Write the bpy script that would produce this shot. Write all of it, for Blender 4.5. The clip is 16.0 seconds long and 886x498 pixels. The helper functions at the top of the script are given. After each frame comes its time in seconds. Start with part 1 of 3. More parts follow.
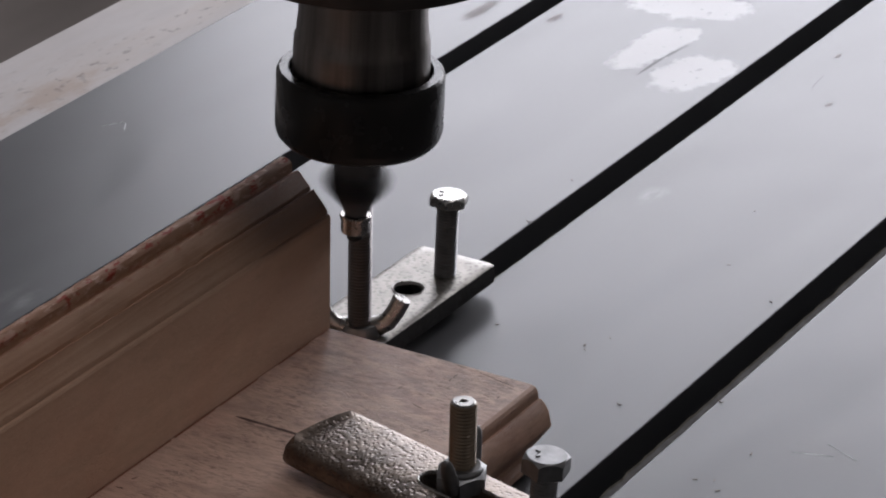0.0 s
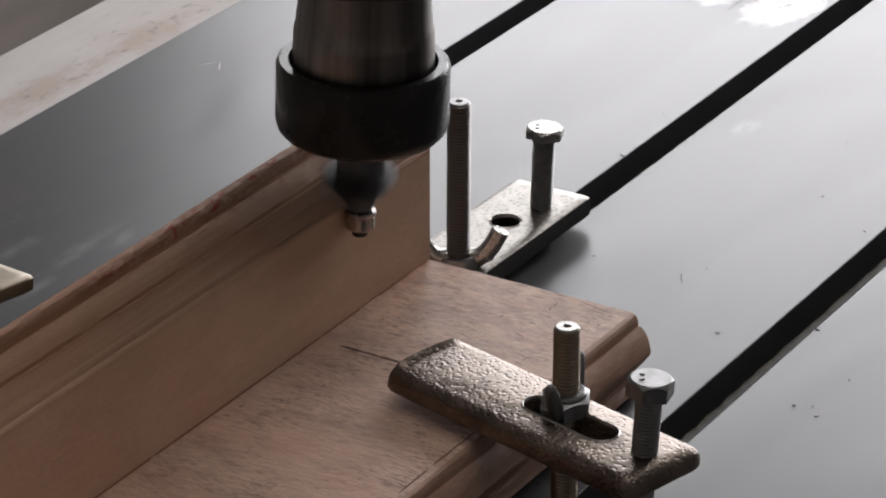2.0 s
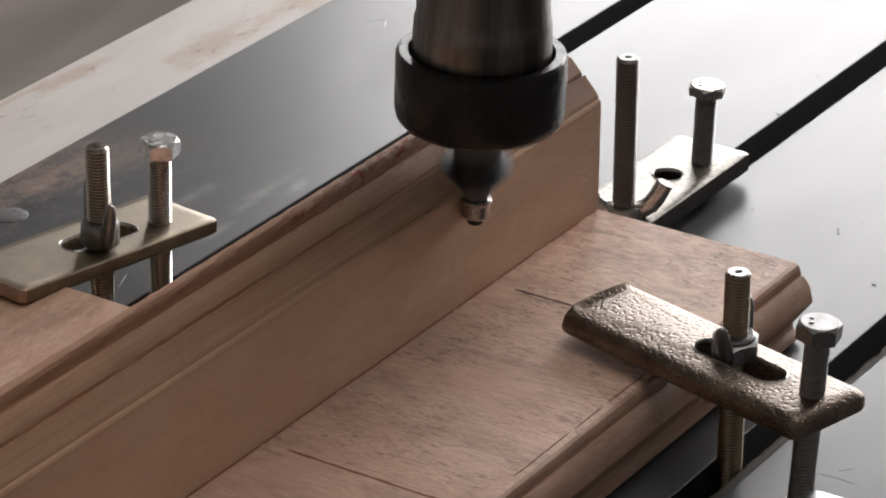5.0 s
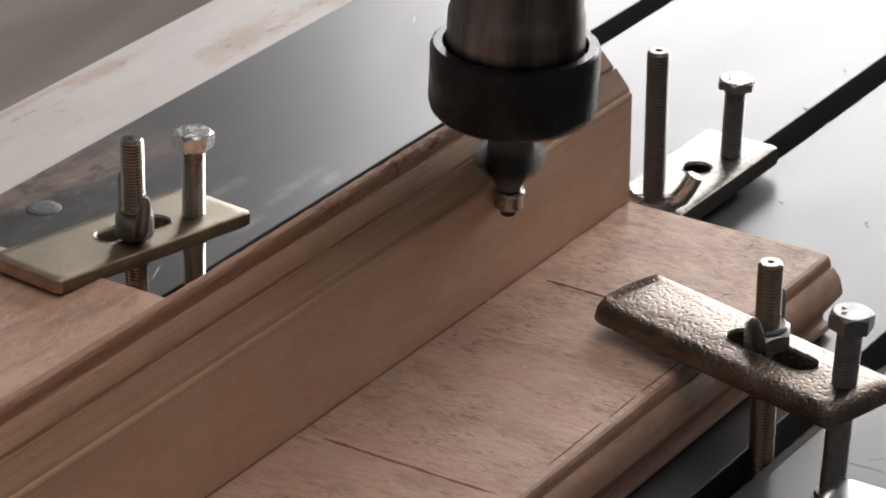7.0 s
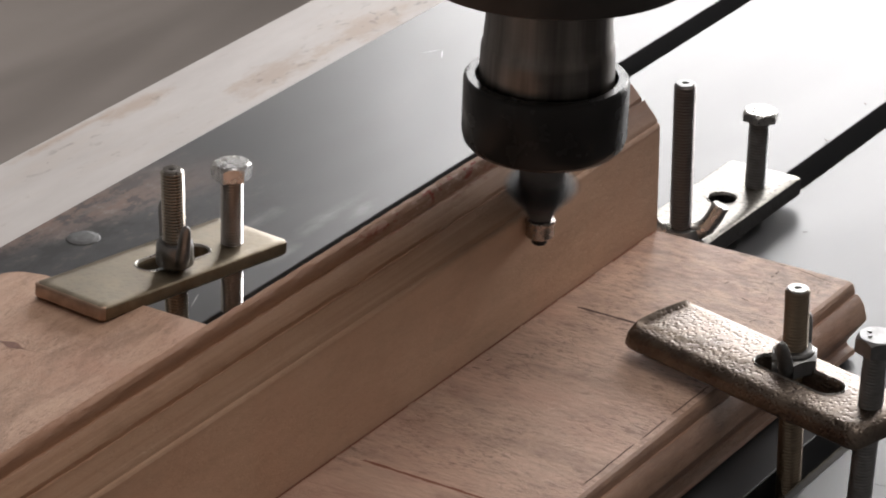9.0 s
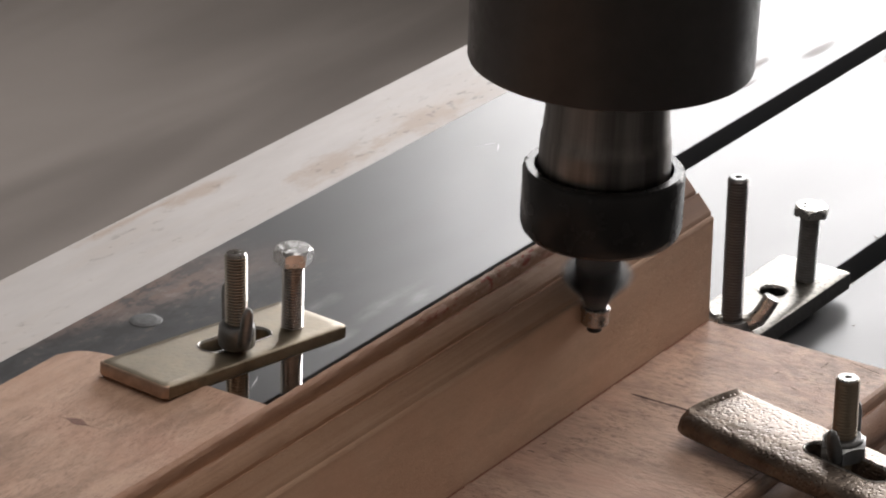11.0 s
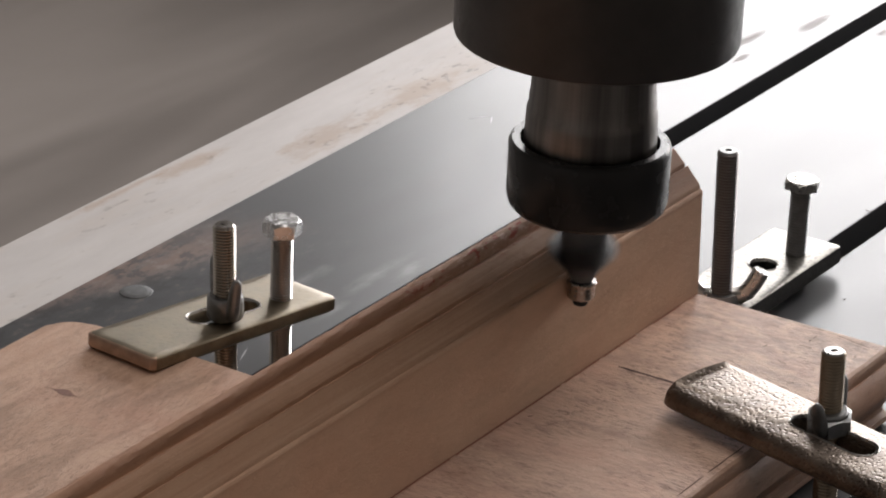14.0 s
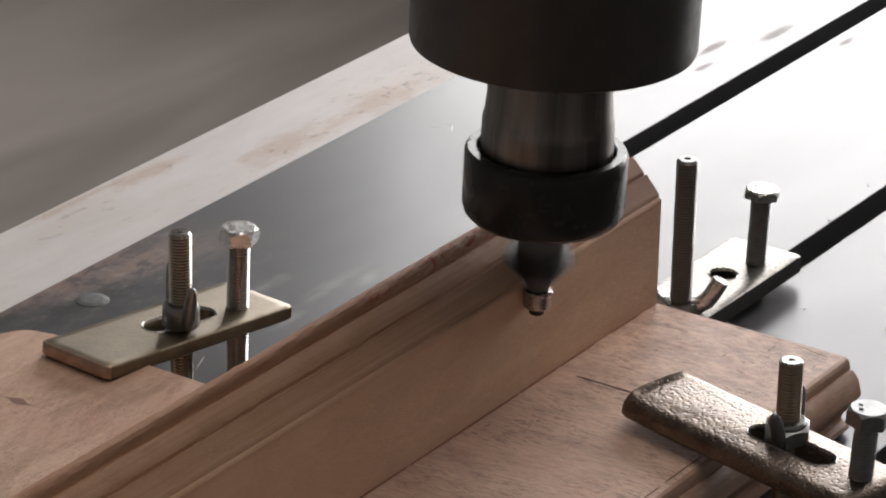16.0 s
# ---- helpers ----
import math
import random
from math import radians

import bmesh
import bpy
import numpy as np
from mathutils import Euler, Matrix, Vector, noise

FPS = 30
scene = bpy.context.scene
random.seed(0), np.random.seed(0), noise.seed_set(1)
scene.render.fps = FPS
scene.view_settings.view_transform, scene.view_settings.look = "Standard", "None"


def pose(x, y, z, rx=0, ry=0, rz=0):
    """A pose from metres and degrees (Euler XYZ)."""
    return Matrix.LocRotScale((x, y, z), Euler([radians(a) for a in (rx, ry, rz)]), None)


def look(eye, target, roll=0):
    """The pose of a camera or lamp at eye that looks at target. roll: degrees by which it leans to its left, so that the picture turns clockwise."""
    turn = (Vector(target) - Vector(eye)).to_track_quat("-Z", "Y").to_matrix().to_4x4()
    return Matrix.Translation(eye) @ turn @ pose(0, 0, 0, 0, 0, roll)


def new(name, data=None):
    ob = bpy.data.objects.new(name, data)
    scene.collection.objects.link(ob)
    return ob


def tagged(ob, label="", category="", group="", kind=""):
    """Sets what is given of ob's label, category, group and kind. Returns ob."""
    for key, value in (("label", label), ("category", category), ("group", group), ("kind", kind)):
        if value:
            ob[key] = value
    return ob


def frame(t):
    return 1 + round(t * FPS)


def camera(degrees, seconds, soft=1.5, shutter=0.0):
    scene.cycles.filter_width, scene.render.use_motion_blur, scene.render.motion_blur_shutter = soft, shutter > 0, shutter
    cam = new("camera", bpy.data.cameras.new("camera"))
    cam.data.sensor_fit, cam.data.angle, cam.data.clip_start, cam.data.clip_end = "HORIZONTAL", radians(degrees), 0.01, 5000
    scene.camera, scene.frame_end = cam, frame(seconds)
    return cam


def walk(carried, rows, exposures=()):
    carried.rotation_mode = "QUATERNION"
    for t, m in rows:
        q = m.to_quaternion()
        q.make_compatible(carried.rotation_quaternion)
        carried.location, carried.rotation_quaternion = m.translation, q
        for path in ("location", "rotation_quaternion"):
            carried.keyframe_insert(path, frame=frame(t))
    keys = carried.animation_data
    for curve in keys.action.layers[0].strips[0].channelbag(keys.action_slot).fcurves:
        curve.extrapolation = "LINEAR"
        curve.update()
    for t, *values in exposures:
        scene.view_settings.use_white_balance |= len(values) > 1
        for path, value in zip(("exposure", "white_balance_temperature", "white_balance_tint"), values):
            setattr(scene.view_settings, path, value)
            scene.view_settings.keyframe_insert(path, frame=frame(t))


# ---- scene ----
cam = camera(14.249, 16.0, soft=2.0)
PATH = [
    (0, look((-0.9945, -0.6169, 0.6072), (-0.0893, -0.0984, 0.1231), 1.14)),
    (0.5, look((-0.9971, -0.6244, 0.6085), (-0.0954, -0.0975, 0.1271), 0.53)),
    (1, look((-0.9984, -0.6304, 0.6062), (-0.0984, -0.1037, 0.1214), -0.03)),
    (1.5, look((-1.0019, -0.6251, 0.6038), (-0.1039, -0.1012, 0.1122), 0.01)),
    (2, look((-1.0147, -0.6143, 0.6017), (-0.1246, -0.0804, 0.1064), 0.15)),
    (2.5, look((-1.0406, -0.6175, 0.6104), (-0.1635, -0.0650, 0.1124), 0.35)),
    (3, look((-1.0607, -0.6224, 0.6096), (-0.1934, -0.0569, 0.1090), 0.10)),
    (3.2, look((-1.0691, -0.6225, 0.6144), (-0.2034, -0.0575, 0.1106), 0.07)),
    (5.3, look((-1.0745, -0.6137, 0.6115), (-0.2022, -0.0566, 0.1104), 0.34)),
    (5.5, look((-1.0775, -0.6131, 0.6107), (-0.2056, -0.0545, 0.1106), 0.3)),
    (6, look((-1.0807, -0.6128, 0.6094), (-0.2120, -0.0502, 0.1080), 0.21)),
    (6.5, look((-1.0849, -0.6119, 0.6107), (-0.2181, -0.0475, 0.1080), 0.27)),
    (7, look((-1.0857, -0.6130, 0.6109), (-0.2146, -0.0525, 0.1113), 0.28)),
    (7.5, look((-1.0946, -0.6122, 0.6112), (-0.2242, -0.0505, 0.1119), 0.35)),
    (8, look((-1.1097, -0.6168, 0.6192), (-0.2401, -0.0503, 0.1239), 0.08)),
    (8.2, look((-1.1097, -0.6168, 0.6192), (-0.2385, -0.0510, 0.1260), 0.08)),
    (10.3, look((-1.1359, -0.6279, 0.6222), (-0.2594, -0.0626, 0.1376), 0.19)),
    (10.5, look((-1.1359, -0.6279, 0.6222), (-0.2603, -0.0611, 0.1378), 0.19)),
    (11, look((-1.1469, -0.6300, 0.6251), (-0.2667, -0.0472, 0.1688), 0.79)),
    (11.5, look((-1.1504, -0.6305, 0.6231), (-0.2694, -0.0505, 0.1648), 1)),
    (12, look((-1.1525, -0.6283, 0.6216), (-0.2756, -0.0459, 0.1585), 1.14)),
    (12.5, look((-1.1481, -0.6345, 0.6229), (-0.2724, -0.0507, 0.1593), 0.92)),
    (13, look((-1.1430, -0.6364, 0.6227), (-0.2666, -0.0532, 0.1597), 0.81)),
    (13.5, look((-1.1429, -0.6353, 0.6217), (-0.2682, -0.0502, 0.1578), 0.85)),
    (14, look((-1.1417, -0.6388, 0.6251), (-0.2670, -0.0542, 0.1608), 0.87)),
    (14.5, look((-1.1390, -0.6387, 0.6223), (-0.2587, -0.0598, 0.1613), 0.96)),
    (15, look((-1.1327, -0.6389, 0.6213), (-0.2476, -0.0668, 0.1610), 0.99)),
    (15.5, look((-1.1302, -0.6372, 0.6214), (-0.2438, -0.0664, 0.1621), 1.11)),
    (16, look((-1.1326, -0.6402, 0.6207), (-0.2517, -0.0619, 0.1601), 1.18)),
]
walk(cam, PATH, exposures=[(0, -0.82, 6130, 16), (1.4, -0.76, 6230, 16), (2.0, -0.45, 6400, 13), (2.5, -0.26, 6500, 11), (3, -0.13, 6550, 11), (5.5, -0.04, 6550, 11.5), (7, 0.0, 6550, 11.5), (10.5, -0.03, 6550, 11.5), (13, -0.02, 6550, 12), (16, -0.08, 6550, 12)])

# ---- light ----
world = bpy.data.worlds.new("world")
scene.world = world
world.use_nodes = True
wn = world.node_tree.nodes
sky = wn.new("ShaderNodeTexSky")
sky.sky_type, sky.sun_disc = "NISHITA", False
sky.sun_elevation, sky.sun_rotation = radians(40), radians(90)
wn["Background"].inputs["Strength"].default_value = 0.1
world.node_tree.links.new(sky.outputs[0], wn["Background"].inputs[0])


def window_lamp(name, eye, target, sx, sy, power, colour=(1, 1, 1)):
    data = bpy.data.lights.new(name, "AREA")
    data.shape, data.size, data.size_y, data.energy, data.color = "RECTANGLE", sx, sy, power, colour
    ob = new(name, data)
    ob.matrix_world = look(eye, target)
    return ob


# daylight that comes in through the window opening, and an unseen fill lamp added overhead
window_lamp("window_light", (2.47, 0.53, 0.76), (0.0, 0.53, 0.76), 2.50, 1.32, 101, (1.0, 0.985, 0.97))
window_lamp("unseen_fill_lamp", (0.48, -0.14, 1.90), (0.48, -0.14, 0.0), 1.3, 0.7, 12, (1.0, 0.95, 0.90))


# ---- materials ----
class Mat:
    """A principled material with a few short ways to add nodes."""

    def __init__(self, name, rough=0.5, metal=0.0, spec=0.5):
        self.m = bpy.data.materials.new(name)
        self.m.use_nodes = True
        self.t = self.m.node_tree
        self.b = self.t.nodes["Principled BSDF"]
        self.b.inputs["Roughness"].default_value = rough
        self.b.inputs["Metallic"].default_value = metal
        self.b.inputs["Specular IOR Level"].default_value = spec
        self.co = self.t.nodes.new("ShaderNodeTexCoord").outputs["Object"]

    def scaled(self, sx, sy, sz, off=(0, 0, 0), rot=0):
        n = self.t.nodes.new("ShaderNodeMapping")
        n.inputs["Scale"].default_value = (sx, sy, sz)
        n.inputs["Location"].default_value = off
        n.inputs["Rotation"].default_value = (0, 0, rot)
        self.t.links.new(self.co, n.inputs["Vector"])
        return n.outputs[0]

    def noise(self, vec, scale=1.0, detail=4, rough=0.55, dist=0.0):
        n = self.t.nodes.new("ShaderNodeTexNoise")
        n.inputs["Scale"].default_value, n.inputs["Detail"].default_value = scale, detail
        n.inputs["Roughness"].default_value, n.inputs["Distortion"].default_value = rough, dist
        self.t.links.new(vec, n.inputs["Vector"])
        return n.outputs["Fac"]

    def ramp(self, fac, *stops, ease=False):
        n = self.t.nodes.new("ShaderNodeValToRGB")
        n.color_ramp.interpolation = "EASE" if ease else "LINEAR"
        e = n.color_ramp.elements
        while len(e) < len(stops):
            e.new(0.5)
        for k, (p, c) in zip(e, stops):
            k.position = p
            k.color = (*c, 1) if not isinstance(c, (int, float)) else (c, c, c, 1)
        self.t.links.new(fac, n.inputs["Fac"])
        return n.outputs["Color"]

    def mix(self, fac, a, b, mode="MIX"):
        n = self.t.nodes.new("ShaderNodeMix")
        n.data_type, n.blend_type = "RGBA", mode
        for sock, v in ((n.inputs[0], fac), (n.inputs[6], a), (n.inputs[7], b)):
            if isinstance(v, (int, float)):
                sock.default_value = v
            elif isinstance(v, tuple):
                sock.default_value = (*v, 1)
            else:
                self.t.links.new(v, sock)
        return n.outputs[2]

    def math(self, op, a, b=0.0):
        n = self.t.nodes.new("ShaderNodeMath")
        n.operation = op
        for sock, v in zip(n.inputs, (a, b)):
            if isinstance(v, (int, float)):
                sock.default_value = v
            else:
                self.t.links.new(v, sock)
        return n.outputs[0]

    def axis(self, which, vec=None):
        n = self.t.nodes.new("ShaderNodeSeparateXYZ")
        self.t.links.new(vec or self.co, n.inputs[0])
        return n.outputs[which]

    def put(self, name, out):
        self.t.links.new(out, self.b.inputs[name])
        return self

    def colour(self, *c):
        self.b.inputs["Base Color"].default_value = (*c, 1)
        return self

    def bump(self, height, strength=0.3, depth=0.0005):
        n = self.t.nodes.new("ShaderNodeBump")
        n.inputs["Strength"].default_value, n.inputs["Distance"].default_value = strength, depth
        self.t.links.new(height, n.inputs["Height"])
        self.t.links.new(n.outputs[0], self.b.inputs["Normal"])
        return self


def wood(name, light, dark, streak=1.0, pores=1.0, red=0.0, gloss=0.5, across=False, plain=1.0, stain=0.0):
    """Planed reddish hardwood, the grain along x, or along y where it lies across."""
    m = Mat(name, gloss, 0, 0.2)
    def g(a, b, off=(0, 0, 0)):
        return m.scaled(b, a, b, off) if across else m.scaled(a, b, b, off)

    long_v = g(5, 45)
    big = m.noise(long_v, 1.6, 5, 0.6, 0.8)
    fine = m.noise(g(90, 620), 1.0, 5, 0.7)
    mid = tuple((a + b) / 2 for a, b in zip(light, dark))
    base = m.mix(plain, mid, m.ramp(big, (0.3, dark), (0.72, light)))
    base = m.mix(m.math("MULTIPLY", m.ramp(fine, (0.35, 0.0), (0.75, 1.0)), 0.35 * streak), base, tuple(c * 0.62 for c in dark))
    pore = m.ramp(m.noise(g(230, 1900, (3, 1, 2)), 1.0, 4, 0.65), (0.545, 0.0), (0.62, 1.0))
    patch = m.ramp(m.noise(m.scaled(18, 26, 26, (7, 3, 1)), 1.0, 4, 0.65), (0.40, 0.04), (0.66, 1.0))
    base = m.mix(m.math("MULTIPLY", m.math("MULTIPLY", pore, patch), min(1.0, 0.75 * pores)), base, (0.115, 0.062, 0.042))
    if stain:
        dirt = m.ramp(m.noise(g(30, 75, (2, 6, 4)), 1.0, 6, 0.7, 0.4), (0.47, 0.0), (0.68, 1.0))
        base = m.mix(m.math("MULTIPLY", dirt, stain), base, tuple(c * 0.42 for c in dark))
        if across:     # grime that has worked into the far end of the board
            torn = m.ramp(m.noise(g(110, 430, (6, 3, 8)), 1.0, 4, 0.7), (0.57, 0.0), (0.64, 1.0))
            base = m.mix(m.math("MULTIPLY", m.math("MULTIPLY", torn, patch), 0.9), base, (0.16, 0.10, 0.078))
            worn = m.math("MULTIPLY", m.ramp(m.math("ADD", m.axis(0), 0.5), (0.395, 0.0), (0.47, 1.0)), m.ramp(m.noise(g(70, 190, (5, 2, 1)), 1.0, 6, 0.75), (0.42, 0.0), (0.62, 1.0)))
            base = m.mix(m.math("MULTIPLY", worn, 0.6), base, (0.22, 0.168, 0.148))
        rosy = m.ramp(m.noise(m.scaled(22, 14, 20, (9, 1, 4)), 1.0, 4, 0.6), (0.45, 0.0), (0.7, 1.0))
        base = m.mix(m.math("MULTIPLY", rosy, 0.35), base, (dark[0] * 0.95, dark[1] * 0.72, dark[2] * 0.7))
    hand = m.noise(m.scaled(9, 14, 14, (1, 8, 5)), 1.0, 4, 0.6)
    base = m.mix(m.math("MULTIPLY", m.ramp(hand, (0.45, 0.0), (0.75, 1.0)), 0.3), base, tuple(c * 0.55 for c in dark))
    if red:
        cut = m.ramp(m.axis(2), (0.0765, 0.0), (0.079, 1.0))
        # redder and darker towards low x, most of all on the moulded part
        left_tint = m.ramp(m.math("ADD", m.axis(0), 0.5), (0.28, 1.0), (0.42, 0.5), ease=True)
        base = m.mix(m.math("MULTIPLY", left_tint, 0.35), base, (0.62, 0.375, 0.238))
        base = m.mix(m.math("MULTIPLY", m.math("MULTIPLY", cut, left_tint), 0.75), base, (0.42, 0.235, 0.140))
        burnt = m.ramp(m.math("ADD", m.axis(0), 0.5), (0.435, 0.0), (0.475, 0.8), ease=True)
        base = m.mix(m.math("MULTIPLY", burnt, 0.42), base, (0.42, 0.275, 0.205))
        base = m.mix(m.math("MULTIPLY", cut, burnt), base, (0.19, 0.125, 0.10))
        lines = m.ramp(m.noise(m.scaled(6, 420, 420, (4, 4, 4)), 1.0, 4, 0.6, 0.6), (0.45, 0.0), (0.66, 1.0))
        base = m.mix(m.math("MULTIPLY", m.math("MULTIPLY", lines, cut), 0.42), base, (0.30, 0.142, 0.078))
        broad = m.ramp(m.noise(m.scaled(3.5, 170, 170, (1, 5, 3)), 1.0, 3, 0.6, 0.8), (0.48, 0.0), (0.68, 1.0))
        base = m.mix(m.math("MULTIPLY", m.math("MULTIPLY", broad, cut), 0.4), base, (0.30, 0.165, 0.098))
        spots = m.ramp(m.noise(m.scaled(105, 230, 230, (2, 2, 9)), 1.0, 3), (0.54, 0.0), (0.60, 1.0))
        high = m.ramp(m.axis(2), (0.0914, 0.0), (0.0926, 1.0))
        tint = m.ramp(m.noise(m.scaled(30, 60, 60, (6, 2, 1)), 1.0, 4, 0.6), (0.3, 0.35), (0.7, 0.8))
        base = m.mix(m.math("MULTIPLY", high, tint), base, (0.36, 0.185, 0.115))
        near = m.ramp(m.math("ADD", m.axis(0), 0.5), (0.305, 0.05), (0.345, 1.0))
        base = m.mix(m.math("MULTIPLY", m.math("MULTIPLY", spots, m.math("MULTIPLY", high, near)), red), base, (0.34, 0.060, 0.038))
        chips = m.ramp(m.noise(m.scaled(160, 420, 420, (8, 3, 2)), 1.0, 3, 0.6), (0.53, 0.0), (0.58, 1.0))
        base = m.mix(m.math("MULTIPLY", m.math("MULTIPLY", chips, m.math("MULTIPLY", high, near)), 0.75), base, (0.62, 0.41, 0.31))
    m.put("Base Color", base)
    m.put("Roughness", m.ramp(fine, (0.2, gloss - 0.08), (0.8, gloss + 0.12)))
    return m.bump(m.math("ADD", fine, m.math("MULTIPLY", pore, -0.6)), 0.5, 0.0003).m


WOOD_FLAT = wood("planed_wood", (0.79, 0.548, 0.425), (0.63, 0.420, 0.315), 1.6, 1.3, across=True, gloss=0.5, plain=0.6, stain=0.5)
WOOD_FENCE = wood("moulding_wood", (0.78, 0.560, 0.410), (0.66, 0.456, 0.320), 0.22, 0.05, red=0.95, gloss=0.66, plain=0.8, stain=0.25)
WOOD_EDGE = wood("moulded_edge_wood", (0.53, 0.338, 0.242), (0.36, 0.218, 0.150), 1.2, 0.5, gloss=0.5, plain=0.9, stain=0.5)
WOOD_BLOCK = wood("pale_wood", (0.62, 0.415, 0.305), (0.50, 0.318, 0.225), 0.6, 1.0, stain=0.65)
CRACK = Mat("crack_dark", 0.85).colour(0.09, 0.052, 0.038).m
RED_SCORE = Mat("red_score_line", 0.8).colour(0.25, 0.088, 0.048).m
SCORE = Mat("score_line", 0.8).colour(0.085, 0.042, 0.029).m


def spots(m, places, ragged, full, none):
    """A mask of soft ellipses (x, y, half length, half width) with an uneven rim."""
    mask = None
    for cx, cy, rx, ry in places:
        n = m.t.nodes.new("ShaderNodeVectorMath")
        n.operation = "LENGTH"
        m.t.links.new(m.scaled(1 / rx, 1 / ry, 0, (-cx / rx, -cy / ry, 0)), n.inputs[0])
        one = m.ramp(m.math("ADD", n.outputs["Value"], ragged), (full, 1.0), (none, 0.0), ease=True)
        mask = one if mask is None else m.math("MAXIMUM", mask, one)
    return mask


def steel_table():
    m = Mat("black_coated_steel_plate", 0.26, 0.0, 0.36)
    base = (0.058, 0.059, 0.062)
    rim = m.math("MULTIPLY", m.math("SUBTRACT", m.noise(m.scaled(60, 60, 60), 1.0, 5, 0.62), 0.5), 1.1)
    # worn pale patches where the coating has gone
    patch = spots(m, ((0.384, 0.064, 0.034, 0.012), (0.400, 0.058, 0.022, 0.008), (0.366, 0.036, 0.027, 0.015), (0.376, 0.026, 0.018, 0.010),
                      (0.442, 0.080, 0.022, 0.026), (0.448, 0.060, 0.018, 0.016)), rim, 0.72, 0.98)
    top = m.ramp(m.math("ADD", m.axis(2), 0.5), (0.4993, 0.0), (0.4998, 1.0))
    flecks = m.ramp(m.noise(m.scaled(160, 160, 160, (3, 3, 3)), 1.0, 3, 0.6), (0.62, 1.0), (0.68, 0.35))
    patch = m.math("MULTIPLY", m.math("MULTIPLY", patch, top), flecks)
    matt = spots(m, ((0.384, 0.1545, 0.022, 0.005), (0.394, 0.1196, 0.009, 0.003), (0.318, 0.160, 0.012, 0.003), (0.345, 0.170, 0.02, 0.004),
                     (0.366, -0.035, 0.004, 0.002), (0.423, -0.014, 0.004, 0.002)), rim, 0.2, 1.0)
    base = m.mix(m.math("MULTIPLY", patch, 0.62), base, (0.58, 0.58, 0.58))
    base = m.mix(m.math("MULTIPLY", matt, 0.6), base, (0.30, 0.26, 0.25))
    smear = spots(m, ((0.235, -0.0135, 0.014, 0.0066), (-0.006, 0.156, 0.034, 0.007), (0.010, 0.148, 0.016, 0.006), (-0.022, 0.178, 0.020, 0.006), (-0.045, 0.150, 0.018, 0.005)), rim, 0.0, 1.0)
    streaky = m.ramp(m.noise(m.scaled(50, 150, 1, (2, 8, 0), 0.3), 1.0, 4, 0.6), (0.35, 0.1), (0.7, 1.0))
    base = m.mix(m.math("MULTIPLY", m.math("MULTIPLY", smear, streaky), 0.34), base, (0.4, 0.4, 0.4))
    # rust creeping in from the edge by the frame
    line = m.math("ADD", m.axis(1), m.math("MULTIPLY", m.axis(0), 0.33))
    edge = m.ramp(line, (0.206, 0.0), (0.222, 1.0), (0.236, 1.0), (0.256, 0.25))
    edge = m.math("MULTIPLY", edge, m.ramp(m.noise(m.scaled(14, 60, 40, (1, 2, 3)), 1.0, 6, 0.7), (0.28, 0.0), (0.5, 1.0)))
    near = m.ramp(m.math("ADD", m.axis(0), 0.5), (0.46, 1.0), (0.53, 0.0))
    edge = m.math("MULTIPLY", edge, near)
    base = m.mix(m.math("MULTIPLY", edge, 0.85), base, (0.17, 0.10, 0.075))
    corner = m.math("MULTIPLY", m.ramp(line, (0.165, 0.0), (0.215, 1.0)), near)
    blot = m.noise(m.scaled(70, 120, 80, (4, 1, 3)), 1.0, 6, 0.7)
    base = m.mix(m.math("MULTIPLY", corner, m.ramp(blot, (0.42, 0.75), (0.5, 0.0))), base, (0.022, 0.021, 0.021))
    base = m.mix(m.math("MULTIPLY", corner, m.ramp(blot, (0.56, 0.0), (0.66, 0.7))), base, (0.21, 0.17, 0.15))
    m.put("Base Color", base)
    r = m.mix(m.math("MULTIPLY", edge, 0.5), (0.315, 0.315, 0.315), (0.7, 0.7, 0.7))
    r = m.mix(m.math("MULTIPLY", matt, 0.8), r, (0.6, 0.6, 0.6))
    m.put("Roughness", m.mix(m.math("MULTIPLY", patch, 0.7), r, (0.3, 0.3, 0.3)))
    # the sheet is not quite flat
    return m.bump(m.noise(m.scaled(7, 22, 1, (5, 1, 0), -0.3), 1.0, 1, 0.5, 0.4), 0.45, 0.0016).m


TABLE = steel_table()


def simple(name, colour, rough=0.5, metal=0.0, grain=60, amount=0.25, bump=0.1, depth=0.0003, spec=0.5):
    m = Mat(name, rough, metal, spec)
    n = m.noise(m.scaled(grain, grain, grain), 1.0, 5, 0.6)
    m.put("Base Color", m.ramp(n, (0.25, tuple(c * (1 - amount) for c in colour)), (0.78, tuple(min(1, c * (1 + amount)) for c in colour))))
    m.put("Roughness", m.ramp(m.noise(m.scaled(grain * 2.7, grain * 2.7, grain * 2.7), 1.0, 3), (0.2, max(0.05, rough - 0.1)), (0.8, min(1, rough + 0.1))))
    return m.bump(n, bump, depth).m


